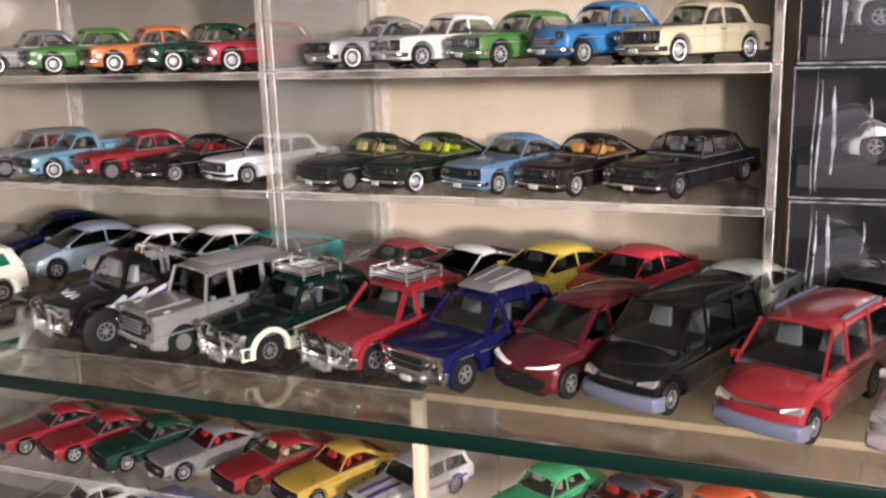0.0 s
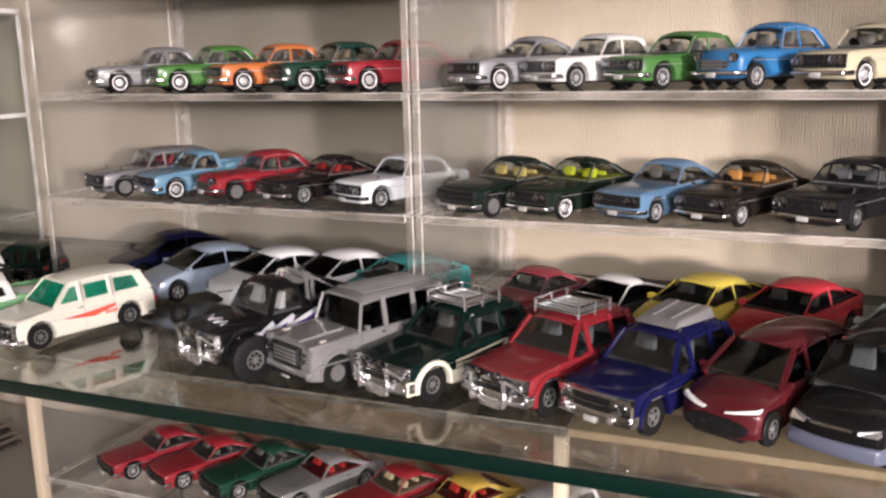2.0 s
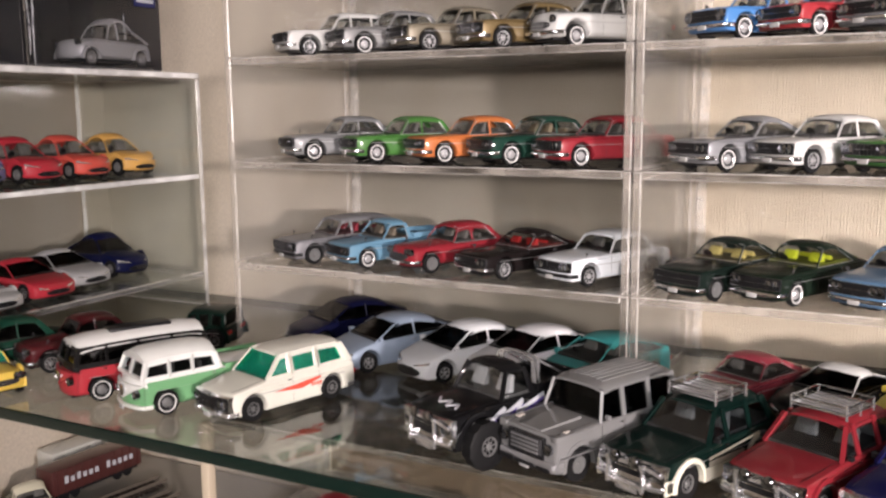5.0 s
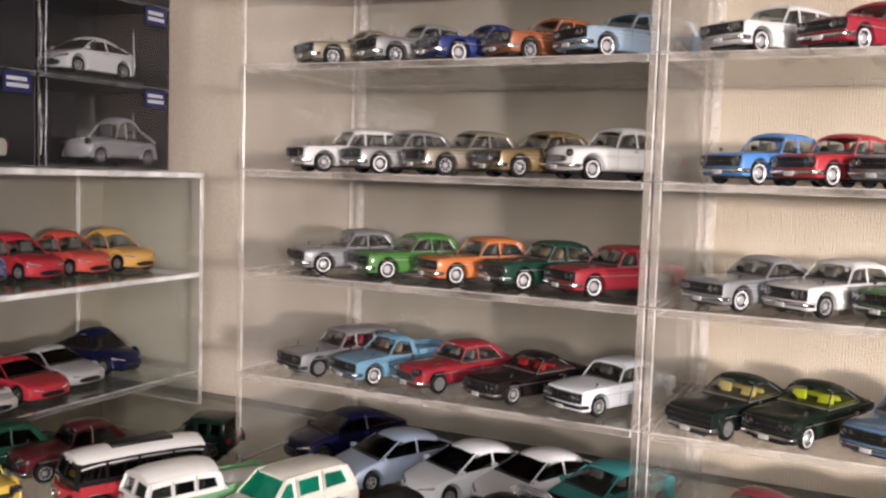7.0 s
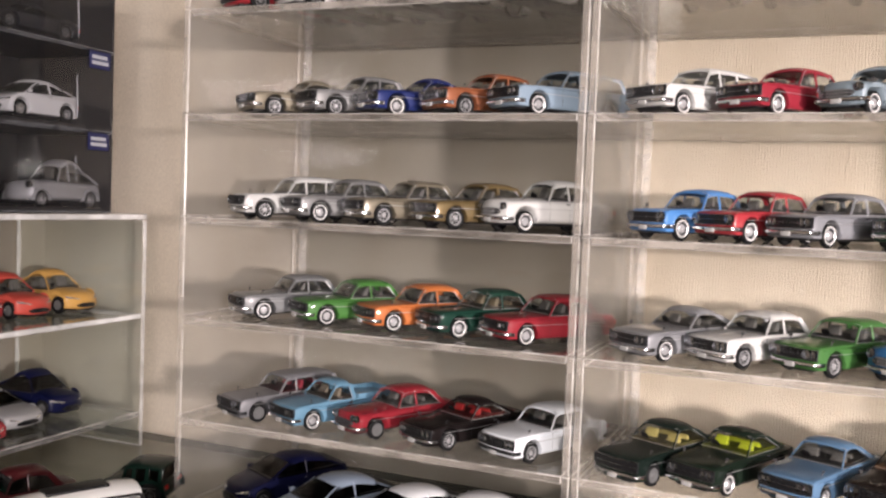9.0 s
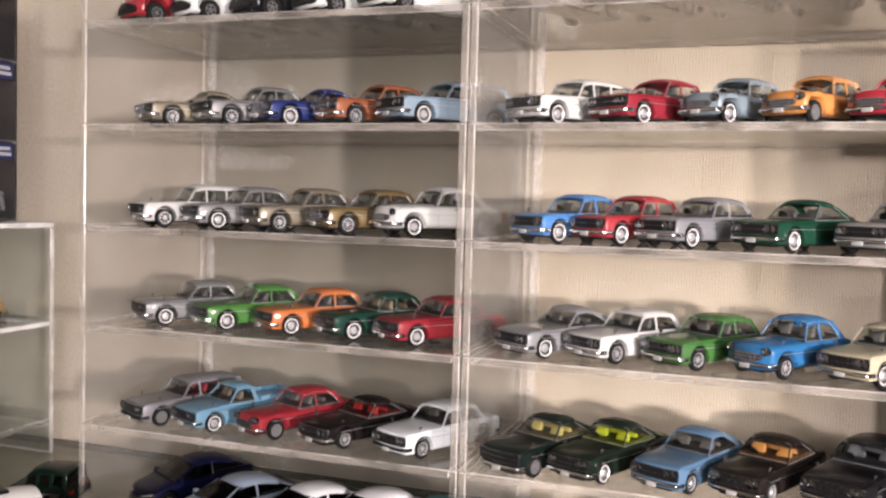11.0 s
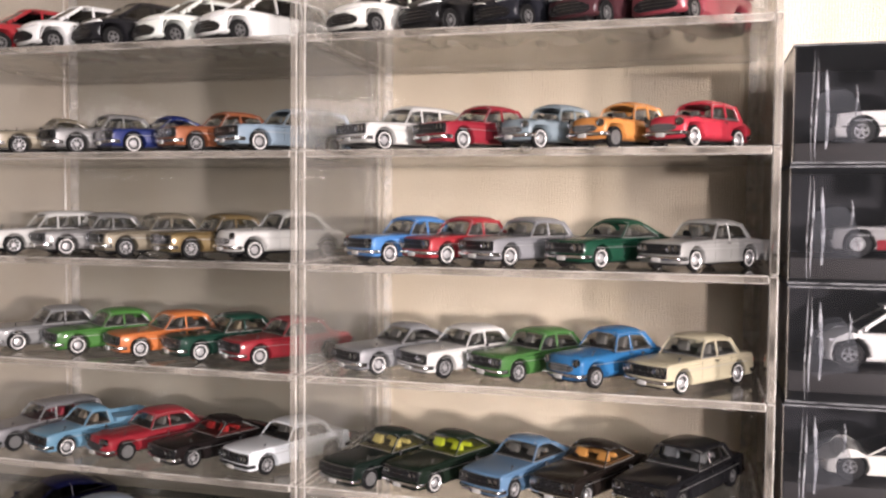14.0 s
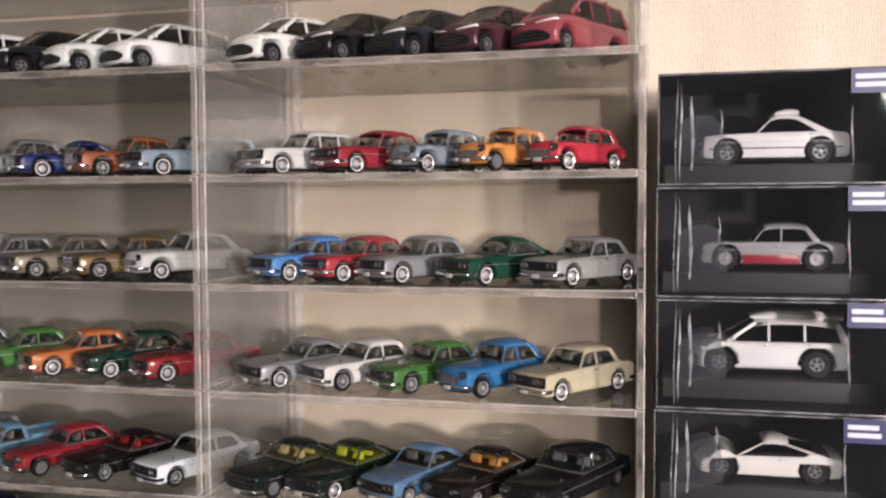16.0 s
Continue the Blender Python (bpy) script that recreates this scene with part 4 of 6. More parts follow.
            box(bm, (xC - 4.2) * MM, s * (W * 0.47) * MM, (zcowl + 0.4) * MM, (xC - 2.6) * MM, s * (W * 0.47 + 2.2) * MM, (zcowl + 2.0) * MM, 0.4 * MM)
            part("wing_mirror", bm, body_m if kind != "suv" else M_BLACK, car)
    for ex in extras:
        ex(car, k, body_m)
    return car


def skirt(car, k, mat, sills, wb, xf):
    """Flared wheel arches, and sills between them."""
    L, W, H, r, gc = k[0], k[1], k[2], k[5], k[6]
    big = 1.0 if sills else 0.3 if k[16] < 0.6 else 0.7
    for s in (1, -1):
        for xa in (xf, xf - wb):
            bm = bmesh.new()
            rings = []
            for i in range(13):
                t = radians(-8 + 196 * i / 12)
                c, sn = math.cos(t), math.sin(t)
                pts = [(r * 1.13, -1.6), (r * 1.13, 0.55 * big), (r * 1.20, 0.75 * big), (r * 1.40, 0.25), (r * 1.42, -1.6)]
                rings.append([bm.verts.new(((xa + q * c) * MM, s * (W / 2 * 0.99 + o) * MM, max(r + q * sn, gc - 0.6) * MM)) for q, o in pts])
            for a, b in zip(rings, rings[1:]):
                for i in range(4):
                    bm.faces.new((a[i], a[i + 1], b[i + 1], b[i]))
            bm.faces.new(rings[0])
            bm.faces.new(rings[-1])
            part("wheel_arch", bm, mat, car)
        if sills:
            for x0, x1 in ((xf - wb + r * 1.3, xf - r * 1.3), (xf + r * 1.3, L / 2 - 1.2), (-L / 2 + 1.2, xf - wb - r * 1.3)):
                if x1 - x0 > 1:
                    bm = bmesh.new()
                    box(bm, x0 * MM, s * (W / 2 * 0.9) * MM, (gc - 0.2) * MM, x1 * MM, s * (W / 2 * (1.0 if abs(x0 + x1) < L * 0.5 else 0.955) + 0.15) * MM, (gc + 0.2 * (H - gc)) * MM, 0.3 * MM)
                    part("sill", bm, mat, car)


SEATS = {}


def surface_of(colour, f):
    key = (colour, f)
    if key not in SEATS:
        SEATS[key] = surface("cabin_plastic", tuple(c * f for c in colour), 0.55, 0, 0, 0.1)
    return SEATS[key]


def park(car, x, y, z, lean=28.0, by_wheel=True):
    """Stands a car so that its front left wheel is at (x, y); lean: degrees by which its nose is turned to -x from the viewer."""
    turn = radians(270 - lean)
    dx, dy = car["axle"]
    if not by_wheel:
        dx = dy = 0
    c, s = math.cos(turn), math.sin(turn)
    car.location = (x - (c * dx - s * dy), y - (s * dx + c * dy), z)
    car.rotation_euler = (0, 0, turn)
    del car["axle"]
    return car

# ---- the room ----
OFF = 0.9625         # heights below are given from this level over the floor


def slab(name, x0, y0, z0, x1, y1, z1, material, label="", category="", kind="structure", bevel=0.0):
    bm = bmesh.new()
    box(bm, x0, y0, z0, x1, y1, z1, bevel)
    ob = part(name, bm, material, smooth=0)
    return tagged(ob, label, category, kind=kind)


# floor, ceiling, east and south walls are unseen and added to close the room
slab("floor", -0.73, -2.4, -0.05, 2.4, 0.60, 0.0, M_FLOOR, "unseen brown floor closing the room", "floor")
slab("ceiling", -0.73, -2.4, 2.4, 2.4, 0.60, 2.45, M_PLAIN, "unseen plain ceiling closing the room", "ceiling")
slab("wall_north", -0.63, 0.462, 0.0, 2.4, 0.60, 2.4, M_WALL, "cream wallpaper with a ribbed woven texture", "wall")
slab("wall_west", -0.73, -2.4, 0.0, -0.63, 0.60, 2.4, M_WALL, "cream ribbed wallpaper beside the shelves", "wall")
slab("wall_east", 2.4, -2.4, 0.0, 2.5, 0.60, 2.4, M_PLAIN, "unseen plain wall closing the room", "wall")
slab("wall_south", -0.63, -2.5, 0.0, 2.4, -2.4, 2.4, M_PLAIN, "unseen plain wall closing the room", "wall")


def panel(name, x0, y0, z0, x1, y1, z1, parent, flat, m_face=None, m_edge=None):
    """A clear panel; flat: the axis across its faces. The other four sides are sawn edges."""
    bm = bmesh.new()
    box(bm, x0, y0, z0, x1, y1, z1)
    thin = min(x1 - x0, y1 - y0, z1 - z0)
    if thin > 0.002:
        bmesh.ops.bevel(bm, geom=list(bm.edges), offset=0.00045, segments=1, affect="EDGES")
    bm.normal_update()
    for f in bm.faces:
        n = [abs(c) for c in f.normal]
        f.material_index = 0 if n[flat] > 0.95 else 1 if max(n) > 0.95 else 2
    return part(name, bm, [m_face or M_ACRYL, m_edge or M_EDGE, M_LINE], parent, smooth=0)


# glass shelf on which all stands
shelf = tagged(new("glass_shelf"), "clear glass shelf with a dark green polished edge", "shelf")
bm = bmesh.new()
box(bm, -0.629, 0.2325, GLASS - 0.005, 0.42, 0.461, GLASS)
bm.normal_update()
for f in bm.faces:
    f.material_index = 0 if abs(f.normal[2]) > 0.5 else 1
part("pane", bm, [M_SHELF, M_GREEN_EDGE], shelf, smooth=0)
bm = bmesh.new()
box(bm, -0.629, 0.2315, GLASS - 0.005, 0.42, 0.2324, GLASS, 0.0004)
part("front_edge", bm, M_GREEN_EDGE, shelf, "dark green polished front edge")

# two stacked columns of acrylic cases
TH = 0.0034
ROWS_Z = (0.0855, 0.1375, 0.189, 0.241, 0.2935)
FRONT, BACK = 0.348, 0.457


def column(x0, x1, label, back_shaded=False):
    case = tagged(new("display_case"), label, "display case", "acrylic display cases")
    case.location = ((x0 + x1) / 2, FRONT, GLASS)
    inv = Matrix.Translation(case.location).inverted()
    obs = []
    for x in (x0, x1 - TH):
        zs = [GLASS + 0.0002 - OFF] + list(ROWS_Z) + [0.3455]
        for a, b in zip(zs, zs[1:]):
            j = random.uniform(-0.0004, 0.0004)
            obs.append(panel("side_panel", x, FRONT + j, a + OFF + 0.0002, x + TH, BACK, b + OFF - 0.0002, case, 0))
    for z in ROWS_Z:
        j = random.uniform(-0.0005, 0.0005)
        obs.append(panel("shelf_panel", x0 + TH + 0.0001, FRONT + 0.0003 + j, z - TH + OFF, x1 - TH - 0.0001, BACK, z + OFF, case, 2))
    bm = bmesh.new()
    box(bm, x0 + 0.0005, BACK + 0.0037, GLASS + 0.0005, x1 - 0.0005, BACK + 0.0043, 0.3445 + OFF)
    obs.append(part("back_panel", bm, M_WALL_SHADE if back_shaded else M_BACKSHEET, case, smooth=0))
    # strips added to show the back edges gleaming; no separate posts
    for x in (x0 + TH, x1 - TH - 0.0042):
        bm = bmesh.new()
        box(bm, x, BACK - 0.0002, GLASS + 0.0003, x + 0.0042, BACK + 0.0036, 0.3445 + OFF, 0.0003)
        obs.append(part("rear_gleam_strip", bm, M_EDGE_GLEAM, case))
    obs.append(panel("top_panel", x0, FRONT, 0.3456 + OFF, x1, BACK, 0.349 + OFF, case, 2))
    for o in obs:
        o.matrix_basis = inv
    return case


column(-0.4205, -0.2120, "clear acrylic display case with five shelves of model cars", True)
column(-0.2112, -0.0035, "clear acrylic display case full of classic model cars")

# case along the other wall, seen from its open side
side_case = tagged(new("display_case"), "clear acrylic case with bright edges standing against the wall", "display case", "acrylic display cases")
side_case.location = (-0.56, 0.3, GLASS)
inv = Matrix.Translation(side_case.location).inverted()
obs = [panel("side_panel", -0.622, 0.4300, GLASS + 0.0002, -0.514, 0.4334, 0.1826 + OFF, side_case, 1, M_SHADED_ACRYL, M_LIT_EDGE),
       panel("side_panel", -0.622, -0.010, GLASS + 0.0002, -0.514, -0.0066, 0.1826 + OFF, side_case, 1, M_SHADED_ACRYL, M_LIT_EDGE)]
# the lower shelf takes the edge coloured unlit, the upper the lit one
for z in (0.0605, 0.1235):
    obs.append(panel("shelf_panel", -0.622, -0.0064, z - 0.0034 + OFF, -0.514, 0.4298, z + OFF, side_case, 2, M_SHADED_ACRYL, M_UNLIT_EDGE if z < 0.1 else M_LIT_EDGE))
obs.append(panel("top_panel", -0.622, -0.010, 0.1828 + OFF, -0.514, 0.4334, 0.1865 + OFF, side_case, 2, M_SHADED_ACRYL, M_LIT_EDGE))
# sheet added so that the wall behind this case looks shaded
bm = bmesh.new()
box(bm, -0.6262, -0.009, GLASS + 0.0005, -0.6255, 0.4332, 0.1825 + OFF)
obs.append(part("back_panel", bm, M_WALL_SHADE, side_case, smooth=0))
for o in obs:
    o.matrix_basis = inv

# lower case under the glass
low_case = tagged(new("display_case"), "pale edged display case under the glass shelf", "display case", "acrylic display cases")
low_case.location = (-0.2, FRONT, 0.5)
inv = Matrix.Translation(low_case.location).inverted()
obs = []
for x in (-0.444, -0.148, 0.148):
    bm = bmesh.new()
    box(bm, x, 0.342, -0.16 + OFF, x + 0.0055, 0.3475, -0.003 + OFF, 0.0004)
    obs.append(part("post", bm, M_WOOD, low_case))
    obs.append(panel("side_panel", x + 0.001, 0.3478, -0.16 + OFF, x + 0.0045, BACK, -0.003 + OFF, low_case, 0))
# added sheet that darkens the wall behind the upper compartment
bm = bmesh.new()
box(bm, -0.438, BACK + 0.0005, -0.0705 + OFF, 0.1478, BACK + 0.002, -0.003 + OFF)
obs.append(part("back_panel", bm, M_DIM_BACK, low_case, smooth=0))
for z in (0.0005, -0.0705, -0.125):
    obs.append(panel("shelf_panel", -0.438, 0.3440, z - 0.0034 + OFF, 0.1478 if z < 0 else -0.1426, BACK, z + OFF, low_case, 2, M_DIM_TOP if z > 0 else None))
for o in obs:
    o.matrix_basis = inv
bm = bmesh.new()
box(bm, -0.1422, 0.3435, -0.0029 + OFF, 0.1535, BACK, 0.0006 + OFF, 0.0004)
part("top_board", bm, M_TAN, low_case, "tan wooden top board", m=inv)
slab("lower_shelf", -0.629, 0.20, -0.185 + OFF, 0.42, 0.461, -0.1602 + OFF, M_LOWBOARD, "grey board shelf under the cases", "shelf", bevel=0.001)

# ---- model cars ----
WHITE, CREAM, SILVER = (0.60, 0.60, 0.58), (0.46, 0.41, 0.27), (0.22, 0.22, 0.22)
RED, ORANGE = (0.34, 0.012, 0.020), (0.58, 0.15, 0.012)
DKGREEN = (0.008, 0.042, 0.028)
GOLD, CHAMP = (0.17, 0.115, 0.04), (0.21, 0.18, 0.125)
ww = "whitewall"


def line(z, lean, cars):
    for x, y, kind, colour, label, opts in cars:
        park(toy_car(kind, colour, label, **opts), x, y, z + OFF, lean)


line(ROWS_Z[3], 34, [
    (-0.374, 0.362, "coupe", CHAMP, "champagne gold model coupe on an acrylic shelf", dict(flake=0.6, rim="steel", face="wide")),
    (-0.339, 0.362, "sedan", SILVER, "silver model sedan with a chrome grille", dict(flake=0.7, face="twin")),
    (-0.306, 0.362, "coupe", (0.010, 0.022, 0.13), "dark blue model hardtop with chrome front", dict(flake=0.3, face="wide", rim=ww)),
    (-0.271, 0.362, "sedan", (0.30, 0.085, 0.025), "copper orange metallic model sedan in the row", dict(flake=0.3, face="wide")),
    (-0.235, 0.358, "wagon", (0.22, 0.31, 0.40), "pale blue model estate car with whitewall tyres", dict(rim=ww, face="twin", long=1.06)),
    (-0.173, 0.360, "wagon", WHITE, "white model estate car with dark grille", dict(rim=ww, face="wide")),
    (-0.136, 0.361, "sedan", (0.32, 0.012, 0.024), "deep red model two-door saloon on an acrylic shelf", dict(rim=ww, face="twin")),
    (-0.101, 0.360, "mini", (0.19, 0.25, 0.29), "blue-grey small classic model car", dict(tall=0.93, rim=ww, face="comb")),
    (-0.0685, 0.358, "mini", (0.60, 0.22, 0.02), "orange small classic model car with black tyres", dict(tall=0.93, rim="plain", face="comb")),
    (-0.036, 0.358, "mini", (0.55, 0.015, 0.035), "bright red small classic model car", dict(tall=0.93, rim=ww, face="comb")),
])
line(ROWS_Z[2], 35, [
    (-0.378, 0.362, "wagon", WHITE, "white model estate car in the row", dict(face="single", rim="steel")),
    (-0.346, 0.362, "sedan", SILVER, "silver model sedan with black grille", dict(flake=0.5, rim=ww)),
    (-0.311, 0.362, "sedan", CHAMP, "champagne metallic model sedan with chrome bumper", dict(flake=0.6, face="single")),
    (-0.274, 0.362, "sedan", GOLD, "dark gold model sedan with round lamps", dict(flake=0.6, face="wide")),
    (-0.241, 0.365, "classic", WHITE, "long white model sedan with a side strip", dict(face="comb", long=1.08, rim=ww)),
    (-0.1715, 0.364, "sedan", (0.05, 0.22, 0.55), "blue small model sedan", dict(face="single", rim=ww, long=0.93)),
    (-0.1440, 0.364, "sedan", (0.42, 0.025, 0.025), "red small model sedan with round lamps", dict(face="single", rim=ww, long=0.93)),
    (-0.1140, 0.361, "sedan", (0.24, 0.245, 0.265), "silver grey model sedan with dark grille", dict(flake=0.4, rim=ww)),
    (-0.0740, 0.361, "coupe", (0.006, 0.052, 0.028), "green model fastback coupe", dict(flake=0.2, rim=ww, tall=1.06)),
    (-0.0345, 0.361, "sedan", (0.33, 0.33, 0.32), "bright silver model saloon with whitewall tyres", dict(flake=0.6, rim=ww)),
])
line(ROWS_Z[1], 36, [
    (-0.379, 0.365, "sedan", (0.23, 0.235, 0.24), "silver model sedan with dark roof sheen", dict(flake=0.4, rim=ww)),
    (-0.342, 0.365, "sedan", (0.05, 0.20, 0.025), "bright green model sedan with whitewall tyres", dict(rim=ww, face="twin")),
    (-0.3055, 0.366, "sedan", ORANGE, "orange model sedan with chrome bumper", dict(rim=ww)),
    (-0.2715, 0.366, "sedan", DKGREEN, "dark green model sedan with tan seats", dict(rim=ww, seats=(0.25, 0.2, 0.13))),
    (-0.2375, 0.363, "sedan", RED, "red model sedan behind the clear divider", dict(rim=ww)),
    (-0.175, 0.359, "coupe", (0.25, 0.255, 0.27), "grey metallic model coupe with twin lamps", dict(flake=0.5, rim=ww, tall=1.05)),
    (-0.1435, 0.360, "sedan", WHITE, "white model two-door saloon with wide grille", dict(face="wide", rim="steel")),
    (-0.1095, 0.360, "sedan", (0.04, 0.15, 0.025), "mid green model sedan with wide grille", dict(face="wide", rim="steel")),
    (-0.0750, 0.357, "classic", (0.008, 0.14, 0.36), "blue rounded classic model sedan with upright grille", dict(face="comb", rim="steel")),
    (-0.0390, 0.356, "sedan", CREAM, "cream model sedan with whitewall tyres", dict(face="wide", rim=ww, tall=1.04)),
])
line(ROWS_Z[0], 26, [
    (-0.377, 0.360, "wagon", (0.22, 0.22, 0.235), "silver grey model estate car with black bumper", dict(flake=0.4, bumper="black", face="wide", rim="plain", seats=(0.3, 0.03, 0.05))),
    (-0.345, 0.360, "pickup", (0.12, 0.29, 0.43), "light blue model pickup truck", dict(rim=ww, seats=(0.25, 0.2, 0.15))),
    (-0.310, 0.361, "classic", RED, "red rounded model coupe with chrome bumper", dict(rim="plain", tall=0.92, long=1.06, face="twin")),
    (-0.272, 0.360, "coupe", (0.011, 0.008, 0.008), "black model hardtop with red seats", dict(seats=(0.4, 0.02, 0.02), face="twin", rim="steel")),
    (-0.232, 0.360, "sedan", (0.68, 0.72, 0.76), "white angular model coupe with dark glass", dict(long=1.03, face="wide", bumper="black", rim="steel")),
    (-0.1765, 0.353, "coupe", (0.007, 0.014, 0.011), "very dark green model coupe with tan seats", dict(tall=1.1, seats=(0.55, 0.45, 0.15), rim="plain", face="hidden")),
    (-0.1465, 0.356, "coupe", (0.008, 0.016, 0.010), "dark green model hardtop with lime yellow seats", dict(tall=1.1, seats=(0.55, 0.62, 0.03), rim=ww)),
    (-0.110, 0.357, "coupe", (0.10, 0.22, 0.38), "steel blue metallic model coupe", dict(tall=1.1, flake=0.4, rim="steel")),
    (-0.078, 0.358, "coupe", (0.013, 0.0095, 0.008), "brown-black model coupe with tan orange seats", dict(tall=1.1, seats=(0.65, 0.30, 0.08), face="wide")),
    (-0.038, 0.361, "limo", (0.010, 0.010, 0.012), "large black model limousine with chrome strips", dict(seats=(0.16, 0.16, 0.17), face="wide", rim="steel")),
])

# back row on the glass
line(GLASS - OFF, 27, [
    (-0.378, 0.368, "hatch", (0.004, 0.005, 0.028), "dark blue model car at the back of the glass shelf", dict(flake=0.3, glass=M_WINDOW_DARK, bumper=None)),
    (-0.336, 0.344, "hatch", (0.30, 0.38, 0.50), "pale blue-grey modern model hatchback", dict(flake=0.4, glass=M_WINDOW_DARK, bumper=None, rim="alloy", long=1.02)),
    (-0.2955, 0.345, "hatch", (0.66, 0.68, 0.70), "pearl white modern model hatchback", dict(flake=0.1, glass=M_WINDOW_DARK, bumper=None, rim="alloy")),
    (-0.262, 0.350, "hatch", (0.70, 0.70, 0.72), "white model hatchback with purple-dark glass", dict(glass=M_WINDOW_DARK, bumper=None, rim="alloy")),
    (-0.228, 0.350, "hatch", (0.02, 0.33, 0.33), "teal model coupe on the glass", dict(glass=M_WINDOW, bumper=None)),
    (-0.166, 0.352, "coupe", (0.30, 0.03, 0.05), "maroon model hardtop car on the glass", dict(tall=1.05, rim="plain")),
    (-0.128, 0.352, "sports", (0.02, 0.02, 0.02), "black and white model sports car", dict(upper=(0.65, 0.65, 0.63), bumper=None, glass=M_WINDOW_DARK, tall=1.12)),
    (-0.092, 0.350, "hatch", (0.60, 0.46, 0.01), "yellow model hatchback with smoked glass", dict(glass=M_WINDOW_MID, bumper=None)),
    (-0.056, 0.350, "hatch", (0.55, 0.02, 0.015), "red model hatchback with smoked glass", dict(glass=M_WINDOW_MID, bumper=None, tall=1.02)),
    (-0.014, 0.340, "hatch", (0.45, 0.50, 0.46), "pale silver-green model sedan", dict(flake=0.4, bumper=None, tall=0.95)),
    (0.034, 0.335, "hatch", (0.03, 0.03, 0.035), "black model car with chrome trim beside the boxes", dict(bumper=None, glass=M_WINDOW_DARK, tall=0.95)),
])


def roof_rack(car, k, _):
    L, W, H, xrf, xrr = k[0], k[1], k[2], k[10] * k[0], k[11] * k[0]
    x0, x1, y, z = xrr + 9, xrf - 1.5, W * 0.33, H + 0.4
    bm = bmesh.new()
    box(bm, x0 * MM, -y * MM, (z + 0.35) * MM, x1 * MM, y * MM, (z + 0.75) * MM, 0.15 * MM)
    rack = part("roof_rack", bm, M_SILVER_PLASTIC, car, "chrome roof basket")
    for zz in (z + 1.0, z + 3.4):
        for a, b in (((x0, -y), (x1, -y)), ((x0, y), (x1, y)), ((x0, -y), (x0, y)), ((x1, -y), (x1, y))):
            rod("rail", (*a, zz), (*b, zz), 0.5, M_CHROME, rack)
    for x in (x0, (x0 + x1) / 2, x1):
        for s in (-1, 1):
            rod("upright", (x, s * y, z - 0.9), (x, s * y, z + (4.6 if x == x1 and s > 0 else 3.7)), 0.6, M_BRIGHT, rack)
    for i in range(1, 5):
        x = x0 + (x1 - x0) * i / 5
        rod("crossbar", (x, -y, z + 0.95), (x, y, z + 0.95), 0.5, M_BRIGHT, rack)


def bull_bar(car, k, _):
    L, W, gc, zf, H = k[0], k[1], k[6], k[7], k[2]
    x = L / 2 + 2.0
    z1 = zf * H - 1.0
    bm = bmesh.new()
    box(bm, (x - 1.2) * MM, -W * 0.15 * MM, (gc - 1.6) * MM, (x - 0.6) * MM, W * 0.15 * MM, (gc + 2.2) * MM, 0.3 * MM)
    guard = part("bull_bar", bm, M_BRIGHT, car, "chrome bull bar")
    for s in (-1, 1):
        rod("tube", (x, s * W * 0.24, gc - 0.3), (x - 0.4, s * W * 0.24, z1), 1.0, M_BRIGHT, guard)
        rod("tube", (x - 0.6, s * W * 0.24, z1), (x - 2.4, s * W * 0.45, z1 - 2.5), 0.8, M_BRIGHT, guard)
        rod("tube", (x - 0.2, s * W * 0.24, gc + 2.0), (x - 2.4, s * W * 0.47, gc + 2.0), 0.9, M_BRIGHT, guard)
    for z in (gc + 1.2, z1):
        rod("tube", (x, -W * 0.26, z), (x, W * 0.26, z), 1.0, M_BRIGHT, guard)
    for s in (-0.14, 0.14):
        bm = bmesh.new()
        lathe(bm, [(1.9, -0.9), (2.05, 0.5), (1.6, 0.9), (0.1, 1.05)], "x", 16)
        bmesh.ops.scale(bm, vec=(MM, MM, MM), verts=bm.verts)
        part("spot_lamp", bm, M_LENS, guard, m=pose((x + 0.1) * MM, s * W * MM, (z1 + 0.7) * MM))


def door_oval(car, k, _):
    for s in (-1, 1):
        bm = bmesh.new()
        lathe(bm, [(0.2, -0.1), (3.4, -0.1), (3.4, 0.1), (0.2, 0.1)], "y", 22)
        bmesh.ops.scale(bm, vec=(1.25 * MM, MM, 0.7 * MM), verts=bm.verts)
        part("decal", bm, paint((0.30, 0.32, 0.03)), car, "olive yellow oval decal", m=pose(1.5 * MM, s * (k[1] * 0.497) * MM, (k[6] + 5.6) * MM))


def side_flash(car, k, _):
    """Cream line rising along the flank over tan lower doors."""
    L, W, H, gc = k[0], k[1], k[2], k[6]
    for s in (-1, 1):
        rod("decal", (10, s * W * 0.496, gc + 7.2), (-16, s * W * 0.496, gc + 9.6), 0.25, paint((0.66, 0.63, 0.50)), car, 0.9)
        bm = bmesh.new()
        box(bm, -9.5 * MM, s * (W / 2 - 0.4) * MM, (gc + 3.6) * MM, 10 * MM, s * (W / 2 + 0.12) * MM, (gc + 6.4) * MM, 0.1 * MM)
        part("door_panel", bm, paint((0.42, 0.38, 0.30)), car, "tan lower door")


